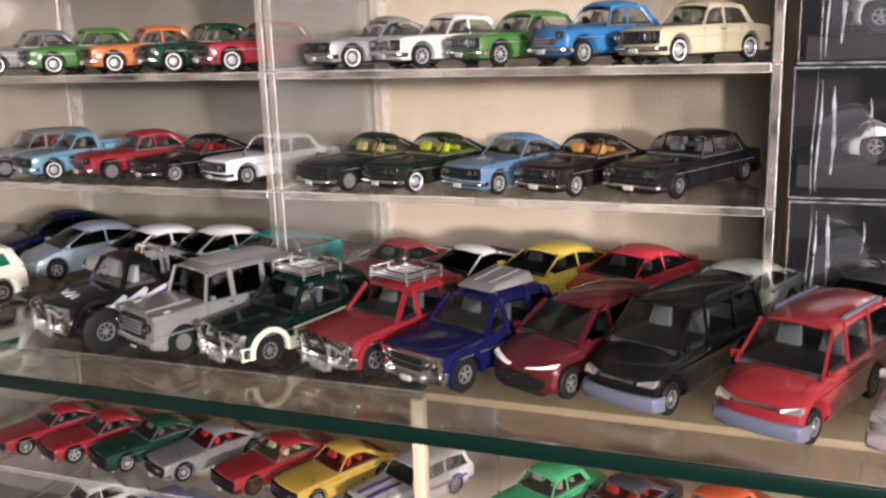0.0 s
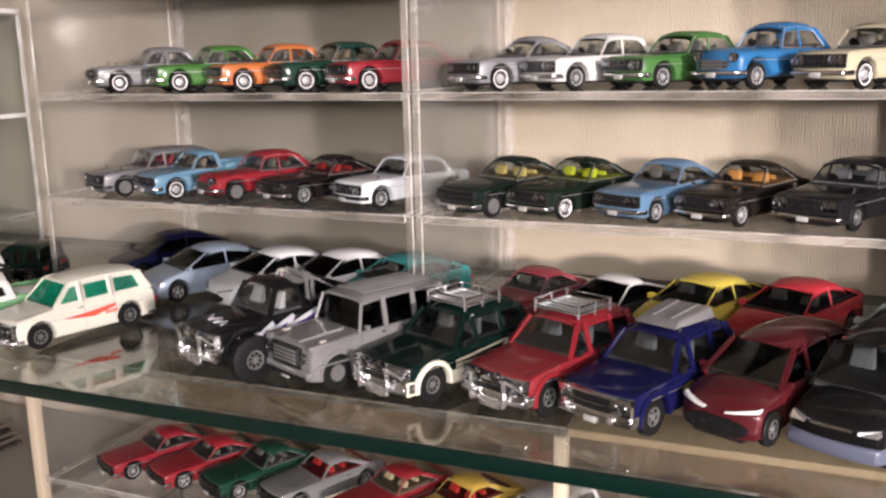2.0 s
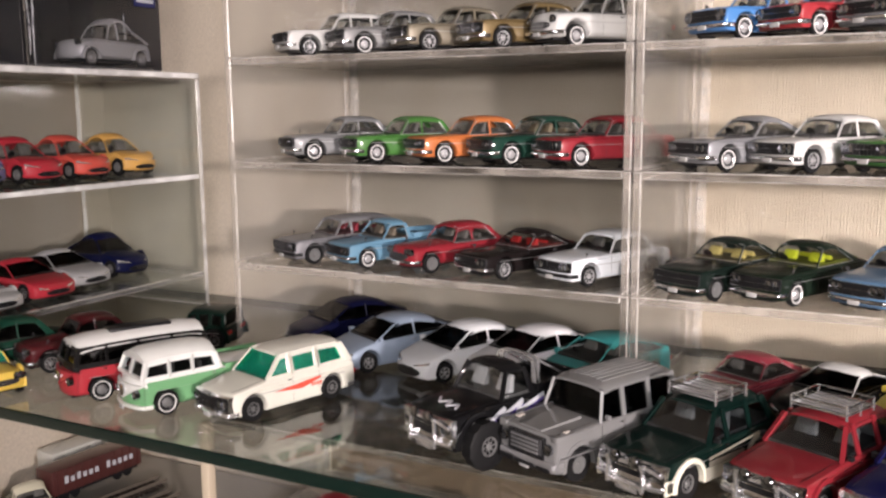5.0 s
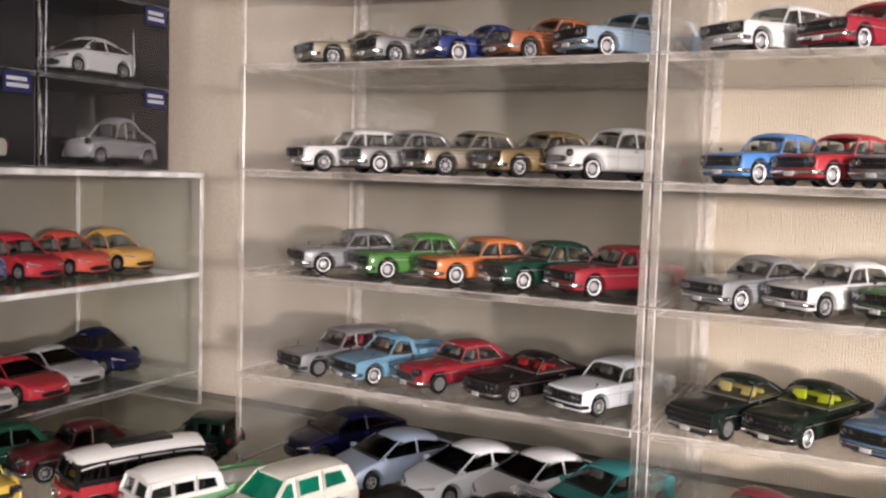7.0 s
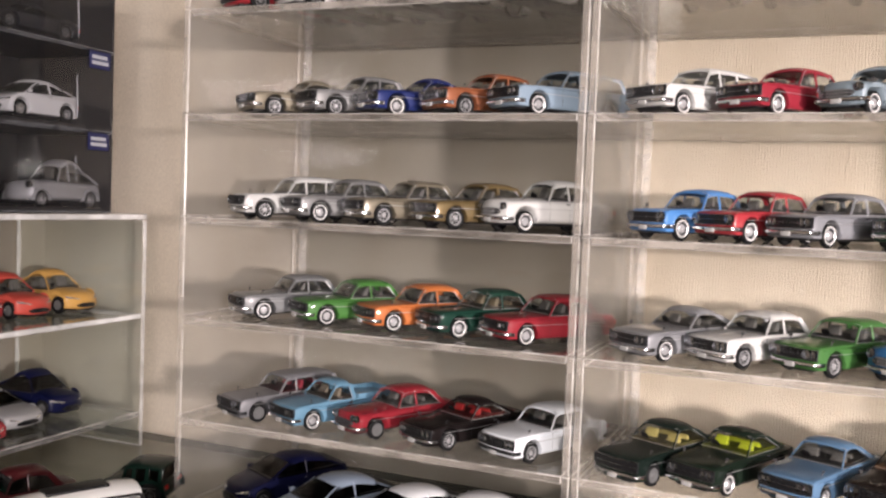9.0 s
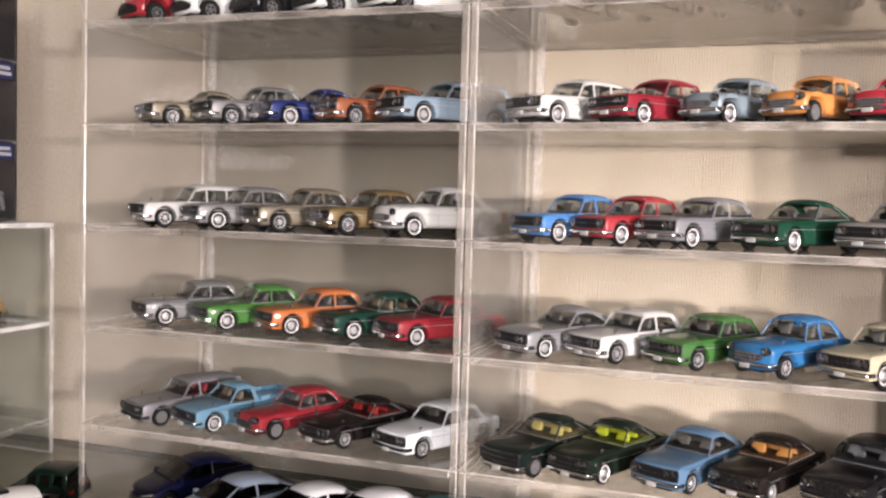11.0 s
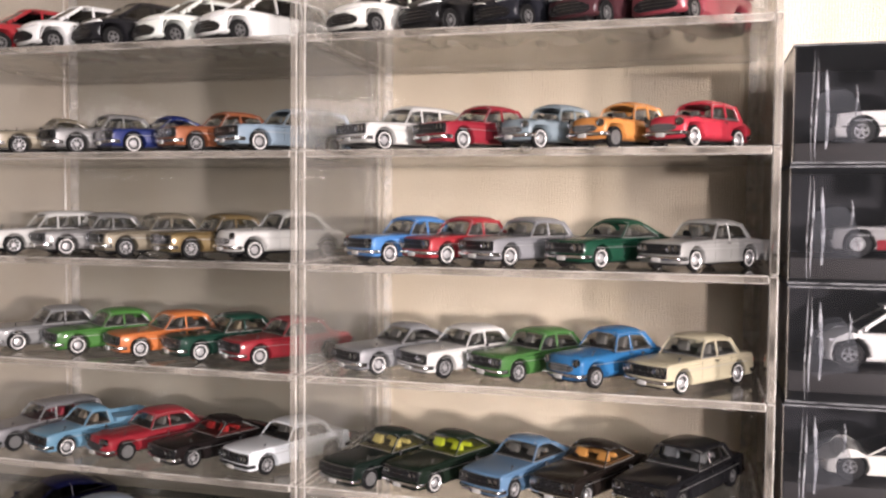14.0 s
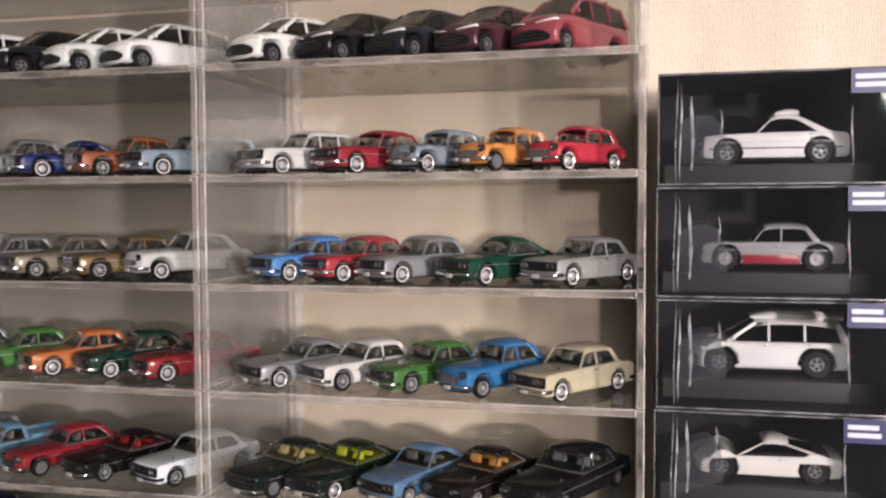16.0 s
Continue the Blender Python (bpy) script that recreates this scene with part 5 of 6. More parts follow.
def roof_box(car, k, _):
    L, W, H, xrf, xrr = k[0], k[1], k[2], k[10] * k[0], k[11] * k[0]
    bm = bmesh.new()
    x0, x1, y, z = xrr + 5, xrf - 1, W * 0.33, H + 0.9
    hexa(bm, [(a * MM, b * MM, (z - 0.4) * MM) for a, b in ((x0, -y), (x1, -y * 0.85), (x1, y * 0.85), (x0, y))] +
         [(a * MM, b * MM, (z + c) * MM) for a, b, c in ((x0 + 1, -y * 0.85, 3.4), (x1 - 4, -y * 0.72, 1.6), (x1 - 4, y * 0.72, 1.6), (x0 + 1, y * 0.85, 3.4))])
    bmesh.ops.bevel(bm, geom=list(bm.edges), offset=0.6 * MM, segments=2, affect="EDGES", profile=0.5)
    lid = part("roof_box", bm, M_SILVER_PLASTIC, car, "silver grey roof box")
    for b in (-0.4, 0.4):
        rod("ridge", (x0 + 2, b * y, z + 3.35), (x1 - 4.5, b * y * 0.85, z + 1.75), 1.0, M_SILVER_PLASTIC, lid, 0.7)
    bm = bmesh.new()
    for s in (-1, 1):
        for x in (x0 + 3, x1 - 3):
            bar(bm, (x * MM, s * y * 0.8 * MM, (H - 1.2) * MM), (x * MM, s * y * 0.8 * MM, (z + 0.1) * MM), 0.9 * MM)
    part("rack_foot", bm, M_DARK, car)


def roof_pack(car, k, body_m):
    """A smooth moulded roof box in the body's colour, lower at its nose."""
    L, W, H, xrf, xrr = k[0], k[1], k[2], k[10] * k[0], k[11] * k[0]
    tall = 3.6 if H > 24.5 else 2.2
    x0, x1 = (xrr - 2, xrf + 2) if H > 24.5 else (xrr + 1, xrf - 1)
    bm = bmesh.new()
    rings = []
    for i in range(9):
        u = i / 8
        x = x0 + (x1 - x0) * u
        top = tall * (1 - max(0, u - 0.55) ** 2 * 3.4) * min(1, 0.55 + 2.2 * u)
        y = W * 0.33 * (1 - 0.35 * max(0, u - 0.6))
        rings.append([bm.verts.new((x * MM, a * y * MM, (H - 0.5 + c * (top + 0.5)) * MM)) for a, c in ((-1, 0), (-1, 0.55), (-0.85, 0.9), (-0.45, 1), (0.45, 1), (0.85, 0.9), (1, 0.55), (1, 0))])
    for ra, rb in zip(rings, rings[1:]):
        for q in range(8):
            bm.faces.new((ra[q], ra[(q + 1) % 8], rb[(q + 1) % 8], rb[q]))
    bm.faces.new(rings[0])
    bm.faces.new(rings[-1])
    part("roof_pack", bm, body_m, car, "smooth moulded roof box")


def box_face(car, k, _):
    """Round lamps, barred grille and black bumper inserts of a boxy off-roader."""
    L, W, H, gc, zf = k[0], k[1], k[2], k[6], k[7]
    x = L / 2
    for s in (-1, 1):
        bm = bmesh.new()
        lathe(bm, [(1.9, -1.0), (1.9, 0.4), (1.6, 0.55), (1.5, 0.3), (0.9, 0.45), (0.1, 0.5)], "x", 20)
        bmesh.ops.scale(bm, vec=(MM, MM, MM), verts=bm.verts)
        part("headlight", bm, M_LENS, car, m=pose((x + 0.1) * MM, s * W * 0.37 * MM, (zf * H - 4.2) * MM))
        bm = bmesh.new()
        box(bm, (L * 0.36) * MM, s * (W * 0.40 - 0.6) * MM, (zf * H + 0.2) * MM, (L * 0.40) * MM, s * (W * 0.40 + 0.6) * MM, (zf * H + 1.0) * MM, 0.3 * MM)
        part("indicator", bm, paint((0.55, 0.50, 0.44)), car)
        bm = bmesh.new()
        box(bm, (x - 1) * MM, s * W * 0.20 * MM, (gc + 0.8) * MM, (x + 1.1) * MM, s * W * 0.42 * MM, (gc + 2.2) * MM, 0.3 * MM)
        part("bumper_insert", bm, M_BLACK, car)
    bm = bmesh.new()
    box(bm, x * MM, -W * 0.17 * MM, (gc + 0.8) * MM, (x + 1.1) * MM, W * 0.17 * MM, (gc + 2.2) * MM, 0.3 * MM)
    part("bumper_insert", bm, M_BLACK, car)
    bm = bmesh.new()
    box(bm, (x - 1) * MM, -W * 0.27 * MM, (zf * H - 7.2) * MM, (x + 0.5) * MM, W * 0.27 * MM, (zf * H - 1.4) * MM, 0.3 * MM)
    panel_ = part("grille_panel", bm, M_DARK, car)
    for i in range(4):
        bm = bmesh.new()
        z = zf * H - 6.8 + i * 1.4
        box(bm, (x + 0.3) * MM, -W * 0.23 * MM, z * MM, (x + 0.9) * MM, W * 0.23 * MM, (z + 0.75) * MM, 0.15 * MM)
        part("grille_bar", bm, M_SILVER_PLASTIC, panel_)


def roof_rails(colour):
    def put(car, k, _):
        L, W, H, xrf, xrr = k[0], k[1], k[2], k[10] * k[0], k[11] * k[0]
        for s in (-1, 1):
            bm = bmesh.new()
            bar(bm, ((xrr + 4) * MM, s * W * 0.36 * MM, (H - 0.7) * MM), ((xrf - 8) * MM, s * W * 0.36 * MM, (H - 0.55) * MM), 1.0 * MM, 0.8 * MM)
            part("roof_rail", bm, paint(colour, 0.2), car, "painted roof rail")
    return put


def roof_ribs(car, k, body_m):
    W, H, xrf, xrr = k[1], k[2], k[10] * k[0], k[11] * k[0]
    bm = bmesh.new()
    for i in range(7):
        y = (-0.27 + 0.09 * i) * W
        z = H - 0.1 + 0.5 - 0.9 * (y / (W * 0.42)) ** 2
        bar(bm, ((xrr + 4) * MM, y * MM, z * MM), ((xrf - 4) * MM, y * MM, z * MM), 0.9 * MM, 0.4 * MM)
    part("roof_rib", bm, body_m, car)


def fender_line(car, k, _):
    L, W, H, gc = k[0], k[1], k[2], k[6]
    for s in (-1, 1):
        bm = bmesh.new()
        bar(bm, (-L * 0.46 * MM, s * (W / 2 + 0.15) * MM, (gc + 5.6) * MM), (L * 0.46 * MM, s * (W / 2 + 0.15) * MM, (gc + 5.6) * MM), 1.0 * MM, 0.6 * MM)
        part("side_moulding", bm, M_SILVER_PLASTIC, car)


def roll_bar(car, k, _):
    L, W, H, xt, zt = k[0], k[1], k[2], k[12] * k[0], k[13] * k[2]
    bm = bmesh.new()
    for x in (xt - 2.0, xt - 4.5):
        y = W * 0.36
        pts = [(x, -y, zt), (x, -y * 0.92, H - 1.0), (x, -y * 0.7, H + 0.2), (x, y * 0.7, H + 0.2), (x, y * 0.92, H - 1.0), (x, y, zt)]
        for a, b in zip(pts, pts[1:]):
            bar(bm, [c * MM for c in a], [c * MM for c in b], 1.1 * MM)
        roll = part("roll_bar", bm, M_BRIGHT, car, "chrome roll bar")
        bm = bmesh.new()
    bm.free()
    for s in (-1, 1):
        rod("brace", (xt - 4.5, s * W * 0.3, H - 0.6), (xt - 20, s * W * 0.36, zt + 1.5), 0.9, M_BRIGHT, roll)


def zigzag(car, k, _):
    """White and violet flash along the flank and a white zigzag on the bonnet."""
    L, W, H, zt = k[0], k[1], k[2], k[13] * k[2]
    for s in (-1, 1):
        for mat, dz in ((M_INK, 0.0), (paint((0.10, 0.06, 0.30)), -1.3)):
            bm = bmesh.new()
            pts = [(19, 14.6), (10, 19.4), (12, 15.8), (1, 20.6), (4, 16.4), (-10, 20.8)]
            for a, b in zip(pts, pts[1:]):
                bar(bm, (a[0] * MM, s * (W / 2 + 0.25 + dz * 0.05) * MM, (a[1] + dz) * MM), (b[0] * MM, s * (W / 2 + 0.25 + dz * 0.05) * MM, (b[1] + dz) * MM), 0.25 * MM, 1.6 * MM)
            part("decal", bm, mat, car, "jagged flash decal")
    bm = bmesh.new()
    z = k[8] * H + 0.55
    pts = [(28, 8), (24, 5), (28, 3), (23, 0), (27, -2), (23, -6)]
    for a, b in zip(pts, pts[1:]):
        bar(bm, (a[0] * MM, a[1] * MM, (z - 0.6) * MM), (b[0] * MM, b[1] * MM, (z - 0.6) * MM), 0.9 * MM, 0.5 * MM)
    part("decal", bm, M_INK, car, "white zigzag decal")


def red_flash(car, k, _):
    L, W, H, gc = k[0], k[1], k[2], k[6]
    for s in (-1, 1):
        bm = bmesh.new()
        y = s * (W / 2 + 0.06)
        sheet(bm, [(11 * MM, y * MM, (gc + 7.0) * MM), (-13 * MM, y * MM, (gc + 9.2) * MM), (-13 * MM, y * MM, (gc + 8.2) * MM), (-3 * MM, y * MM, (gc + 5.6) * MM)], 0.12 * MM * s)
        for i in range(4):
            box(bm, (-8 - i * 1.5) * MM, (y - 0.06) * MM, (gc + 5.4) * MM, (-9 - i * 1.5) * MM, (y + 0.06) * MM, (gc + 6.9) * MM)
        part("decal", bm, paint((0.70, 0.06, 0.02)), car, "red wedge decal with small bars")


def red_sills(car, k, _):
    L, W, H, r, gc, xf, wb = k[0], k[1], k[2], k[5], k[6], k[4], k[3]
    for s in (-1, 1):
        bm = bmesh.new()
        box(bm, (xf - wb + r * 1.3) * MM, s * (W / 2 - 1) * MM, (gc - 0.1) * MM, (xf - r * 1.3) * MM, s * (W / 2 + 0.1) * MM, (gc + 4.2) * MM, 0.2 * MM)
        part("sill", bm, paint((0.35, 0.01, 0.02)), car, "dark red sill")


def side_strip(car, k, _):
    for s in (-1, 1):
        rod("side_strip", (-k[0] * 0.43, s * (k[1] * 0.494), k[6] + 4.4), (k[0] * 0.43, s * (k[1] * 0.494), k[6] + 4.4), 0.35, M_BLACK, car, 0.6)


def bonnet_bulge(car, k, body_m):
    """Raised middle of the bonnet and square fender tops."""
    L, W, H, zf, zc, xc = k[0], k[1], k[2], k[7], k[8], k[9]
    bm = bmesh.new()
    xa, xb = xc * L + 1.5, L / 2 - 2.5
    za, zb = zc * H + 0.9, zf * H + 0.75
    hexa(bm, [(x * MM, y * W * MM, (z - 1.5) * MM) for x, y, z in ((xa, -0.24, za), (xb, -0.20, zb), (xb, 0.20, zb), (xa, 0.24, za))] +
         [(x * MM, y * W * MM, z * MM) for x, y, z in ((xa, -0.22, za), (xb, -0.18, zb), (xb, 0.18, zb), (xa, 0.22, za))])
    part("bonnet_bulge", bm, body_m, car)
    for s in (-1, 1):
        bm = bmesh.new()
        box(bm, (xc * L + 2) * MM, s * W * 0.40 * MM, (zf * H - 1.5) * MM, (L / 2 - 1.0) * MM, s * W * 0.487 * MM, (zf * H + 0.5) * MM, 0.35 * MM)
        part("fender_top", bm, body_m, car)


def stripes(car, k, _):
    L, W, H, gc, zc = k[0], k[1], k[2], k[6], k[8]
    for y in (-0.18, 0.12):
        bm = bmesh.new()
        z = zc * H + 0.55
        hexa(bm, [(a * MM, (y * W + b) * MM, (c + d) * MM) for d in (-0.6, 0.15) for a, b, c in ((k[9] * L, 0, z), (L * 0.44, 0, k[7] * H + 0.9), (L * 0.44, 1.8, k[7] * H + 0.9), (k[9] * L, 1.8, z))])
        part("decal", bm, paint((0.10, 0.05, 0.22)), car, "dark violet stripe")
    for s in (-1, 1):
        bm = bmesh.new()
        box(bm, -L * 0.4 * MM, s * (W / 2 - 0.1) * MM, (gc + 5) * MM, L * 0.4 * MM, s * (W / 2 + 0.12) * MM, (gc + 6.2) * MM)
        part("decal", bm, paint((0.16, 0.06, 0.30)), car, "violet side stripe")


def sunroof(car, k, _):
    L, W, H, xrf, xrr = k[0], k[1], k[2], k[10] * k[0], k[11] * k[0]
    bm = bmesh.new()
    box(bm, (xrr + 13) * MM, -W * 0.19 * MM, (H - 1.6) * MM, (xrf - 16) * MM, W * 0.19 * MM, (H + 0.55) * MM, 0.3 * MM)
    part("sunroof", bm, M_BLACK, car, "black folding sunroof")


# front row on the glass
GREYB = (0.12, 0.135, 0.205)
G0 = GLASS
front = [
    (-0.4190, 0.257, 24, "bus", (0.55, 0.02, 0.02), "red and black model bus with white roof and sunroof", dict(upper=(0.015, 0.014, 0.014), roof_paint=(0.72, 0.72, 0.70), glass=M_WINDOW_DARK, rim=ww, bumper=None, extras=(sunroof,))),
    (-0.3800, 0.256, 22, "cabbus", (0.15, 0.42, 0.17), "light green and white model double cab pickup", dict(upper=(0.70, 0.71, 0.68), glass=M_WINDOW_MID, rim=ww, bumper=(0.66, 0.68, 0.62))),
    (-0.3420, 0.265, 17, "estate", (0.66, 0.65, 0.56), "off-white model estate car with green windows and red flash", dict(glass=M_WINDOW_GREEN, rim="steel", bumper="bright", face="wide", extras=(red_flash,))),
    (-0.2395, 0.263, 23, "monster", (0.006, 0.006, 0.007), "black big-wheeled model pickup with chrome bars and zigzag decals", dict(rim="steel", bumper="chrome", face="single", seats=(0.45, 0.45, 0.46), extras=(roll_bar, bull_bar, zigzag))),
    (-0.2035, 0.265, 24, "box4x4", (0.26, 0.26, 0.26), "silver boxy model off-roader with ribbed roof", dict(flake=0.6, rim="plain", bumper="silver", face="hidden", glass=M_WINDOW_DARK, extras=(roof_ribs, fender_line, box_face, bonnet_bulge))),
    (-0.1670, 0.265, 24, "suv", (0.0022, 0.012, 0.0095), "dark green model off-roader with cream sills and chrome rack", dict(glass=M_WINDOW_MID, lower=(0.66, 0.63, 0.50), bumper="chrome", rim="steel", seats=(0.26, 0.26, 0.26), extras=(roof_rack, bull_bar, side_flash))),
    (-0.1270, 0.267, 24, "suv", (0.27, 0.008, 0.014), "red model off-roader with chrome roof rack and bull bar", dict(glass=M_WINDOW_MID, rim="alloy", bumper="chrome", seats=(0.28, 0.28, 0.28), face="single", extras=(roof_rack, bull_bar))),
    (-0.0930, 0.262, 24, "suv", (0.005, 0.006, 0.055), "dark blue model off-roader with grey roof box", dict(glass=M_WINDOW_MID, rim="alloy", bumper="chrome", seats=(0.26, 0.26, 0.26), extras=(roof_box, door_oval))),
    (-0.0590, 0.266, 24, "minivan", (0.085, 0.005, 0.010), "wine red modern model minivan with black grille", dict(flake=0.35, glass=M_WINDOW_DARK, rim="alloy", bumper=None, extras=())),
    (-0.0280, 0.262, 24, "van", (0.006, 0.006, 0.0065), "black model van with grey-blue bumper", dict(glass=M_WINDOW_MID, bumper=GREYB, seats=(0.30, 0.30, 0.30), extras=(roof_rails((0.012, 0.012, 0.013)),))),
    (0.0115, 0.253, 24, "van", (0.29, 0.010, 0.012), "red model van with grey-blue bumper and roof rails", dict(glass=M_WINDOW_MID, bumper=GREYB, seats=(0.30, 0.30, 0.30), extras=(roof_rails(GREYB),))),
    (0.0510, 0.246, 24, "van", (0.45, 0.42, 0.43), "silver model van at the end of the row", dict(flake=0.4, bumper=(0.40, 0.33, 0.34))),
]
for x, y, lean, kind, colour, label, opts in front:
    park(toy_car(kind, colour, label, **opts), x, y, G0, lean)

# row under the glass
LOW = -0.0705
line(LOW, 28, [
    (-0.388, 0.358, "coupe", RED, "red model sports coupe under the glass", dict(face="hidden", tall=0.95)),
    (-0.354, 0.358, "coupe", (0.38, 0.012, 0.016), "bright red wedge model coupe below glass", dict(face="hidden", tall=0.92, rim="alloy")),
    (-0.319, 0.358, "coupe", (0.008, 0.05, 0.03), "dark green model coupe under the glass", dict(bumper="black", face="hidden", rim="steel")),
    (-0.283, 0.358, "coupe", (0.24, 0.24, 0.24), "silver model coupe with red seats", dict(flake=0.5, seats=(0.5, 0.02, 0.02))),
    (-0.240, 0.356, "coupe", (0.34, 0.015, 0.015), "red model coupe with gold wheels", dict(rim="gold", bumper="black", face="hidden", seats=(0.6, 0.5, 0.3))),
    (-0.203, 0.353, "coupe", (0.52, 0.33, 0.01), "yellow model hatchback with red seats", dict(seats=(0.5, 0.03, 0.02), tall=1.08, bumper="black")),
    (-0.163, 0.352, "wagon", (0.50, 0.50, 0.50), "silver model estate car with violet stripes", dict(extras=(stripes,), rim="plain")),
    (-0.098, 0.360, "sedan", (0.03, 0.40, 0.15), "light green model sedan under the glass", dict(seats=(0.3, 0.3, 0.25))),
    (-0.062, 0.360, "coupe", (0.05, 0.05, 0.06), "dark grey model coupe with red seats", dict(seats=(0.4, 0.02, 0.02))),
    (-0.022, 0.360, "sedan", (0.55, 0.08, 0.01), "orange red model sedan under the glass", dict()),
    (0.020, 0.360, "sedan", (0.30, 0.30, 0.31), "grey model sedan under the glass", dict(flake=0.4)),
])
line(-0.125, 28, [
    (-0.380, 0.368, "sedan", (0.60, 0.60, 0.58), "white model sedan on the lowest shelf", dict()),
    (-0.330, 0.368, "sedan", (0.05, 0.10, 0.30), "blue model sedan on the lowest shelf", dict()),
    (-0.275, 0.368, "coupe", (0.60, 0.55, 0.30), "pale yellow model coupe on the lowest shelf", dict()),
    (-0.225, 0.368, "sedan", (0.03, 0.15, 0.18), "petrol blue model sedan on the lowest shelf", dict()),
])

# cars in the side case, noses to the room
def row_side(z, cars):
    for x, y, kind, colour, label, opts in cars:
        lean = opts.pop("lean", -88)
        park(toy_car(kind, colour, label, **opts), x, y, z + OFF, lean, by_wheel=False)


dk = M_WINDOW_DARK
row_side(0.1235, [
    (-0.569, 0.409, "bug", (0.62, 0.32, 0.035), "yellow rounded model hatchback", dict(glass=M_WINDOW, bumper=None, rim="plain")),
    (-0.569, 0.372, "bug", (0.60, 0.055, 0.03), "orange red rounded model hatchback", dict(glass=M_WINDOW, bumper=None, rim="plain")),
    (-0.569, 0.337, "bug", (0.52, 0.015, 0.02), "red rounded model hatchback", dict(glass=M_WINDOW, bumper=None, rim="plain")),
    (-0.572, 0.302, "bug", (0.15, 0.16, 0.35), "violet blue rounded model hatchback", dict(glass=M_WINDOW, bumper=None, rim="plain")),
])
row_side(0.0605, [
    (-0.571, 0.400, "bug", (0.004, 0.006, 0.036), "navy blue rounded model coupe", dict(bumper=None, rim="plain", glass=dk)),
    (-0.566, 0.360, "sports", (0.45, 0.45, 0.46), "silver model roadster coupe", dict(flake=0.5, bumper=None, glass=dk, tall=1.1)),
    (-0.556, 0.325, "sports", (0.52, 0.012, 0.015), "red model sports coupe", dict(bumper=None, glass=dk, tall=1.12)),
    (-0.552, 0.288, "sports", (0.50, 0.50, 0.50), "silver grey model sports car", dict(flake=0.4, bumper=None, glass=dk)),
])
# stray cars at the left end of the glass
park(toy_car("box4x4", (0.002, 0.012, 0.008), "dark green boxy model car at the back of the shelf", glass=dk, tall=0.72, long=0.5, bumper=None, face="hidden"), -0.444, 0.352, G0, 72, False)
park(toy_car("classic", (0.075, 0.005, 0.008), "dark red vintage model car under the side case", glass=dk), -0.480, 0.300, G0, 20, False)
park(toy_car("classic", (0.004, 0.045, 0.026), "dark green vintage model car under the side case", glass=dk), -0.510, 0.278, G0, 20, False)
park(toy_car("mini", (0.75, 0.50, 0.01), "yellow small model car with green windows", glass=M_WINDOW_GREEN, bumper=None, tall=0.82, long=0.85), -0.482, 0.2455, G0, -76, False)

# ---- boxed models ----


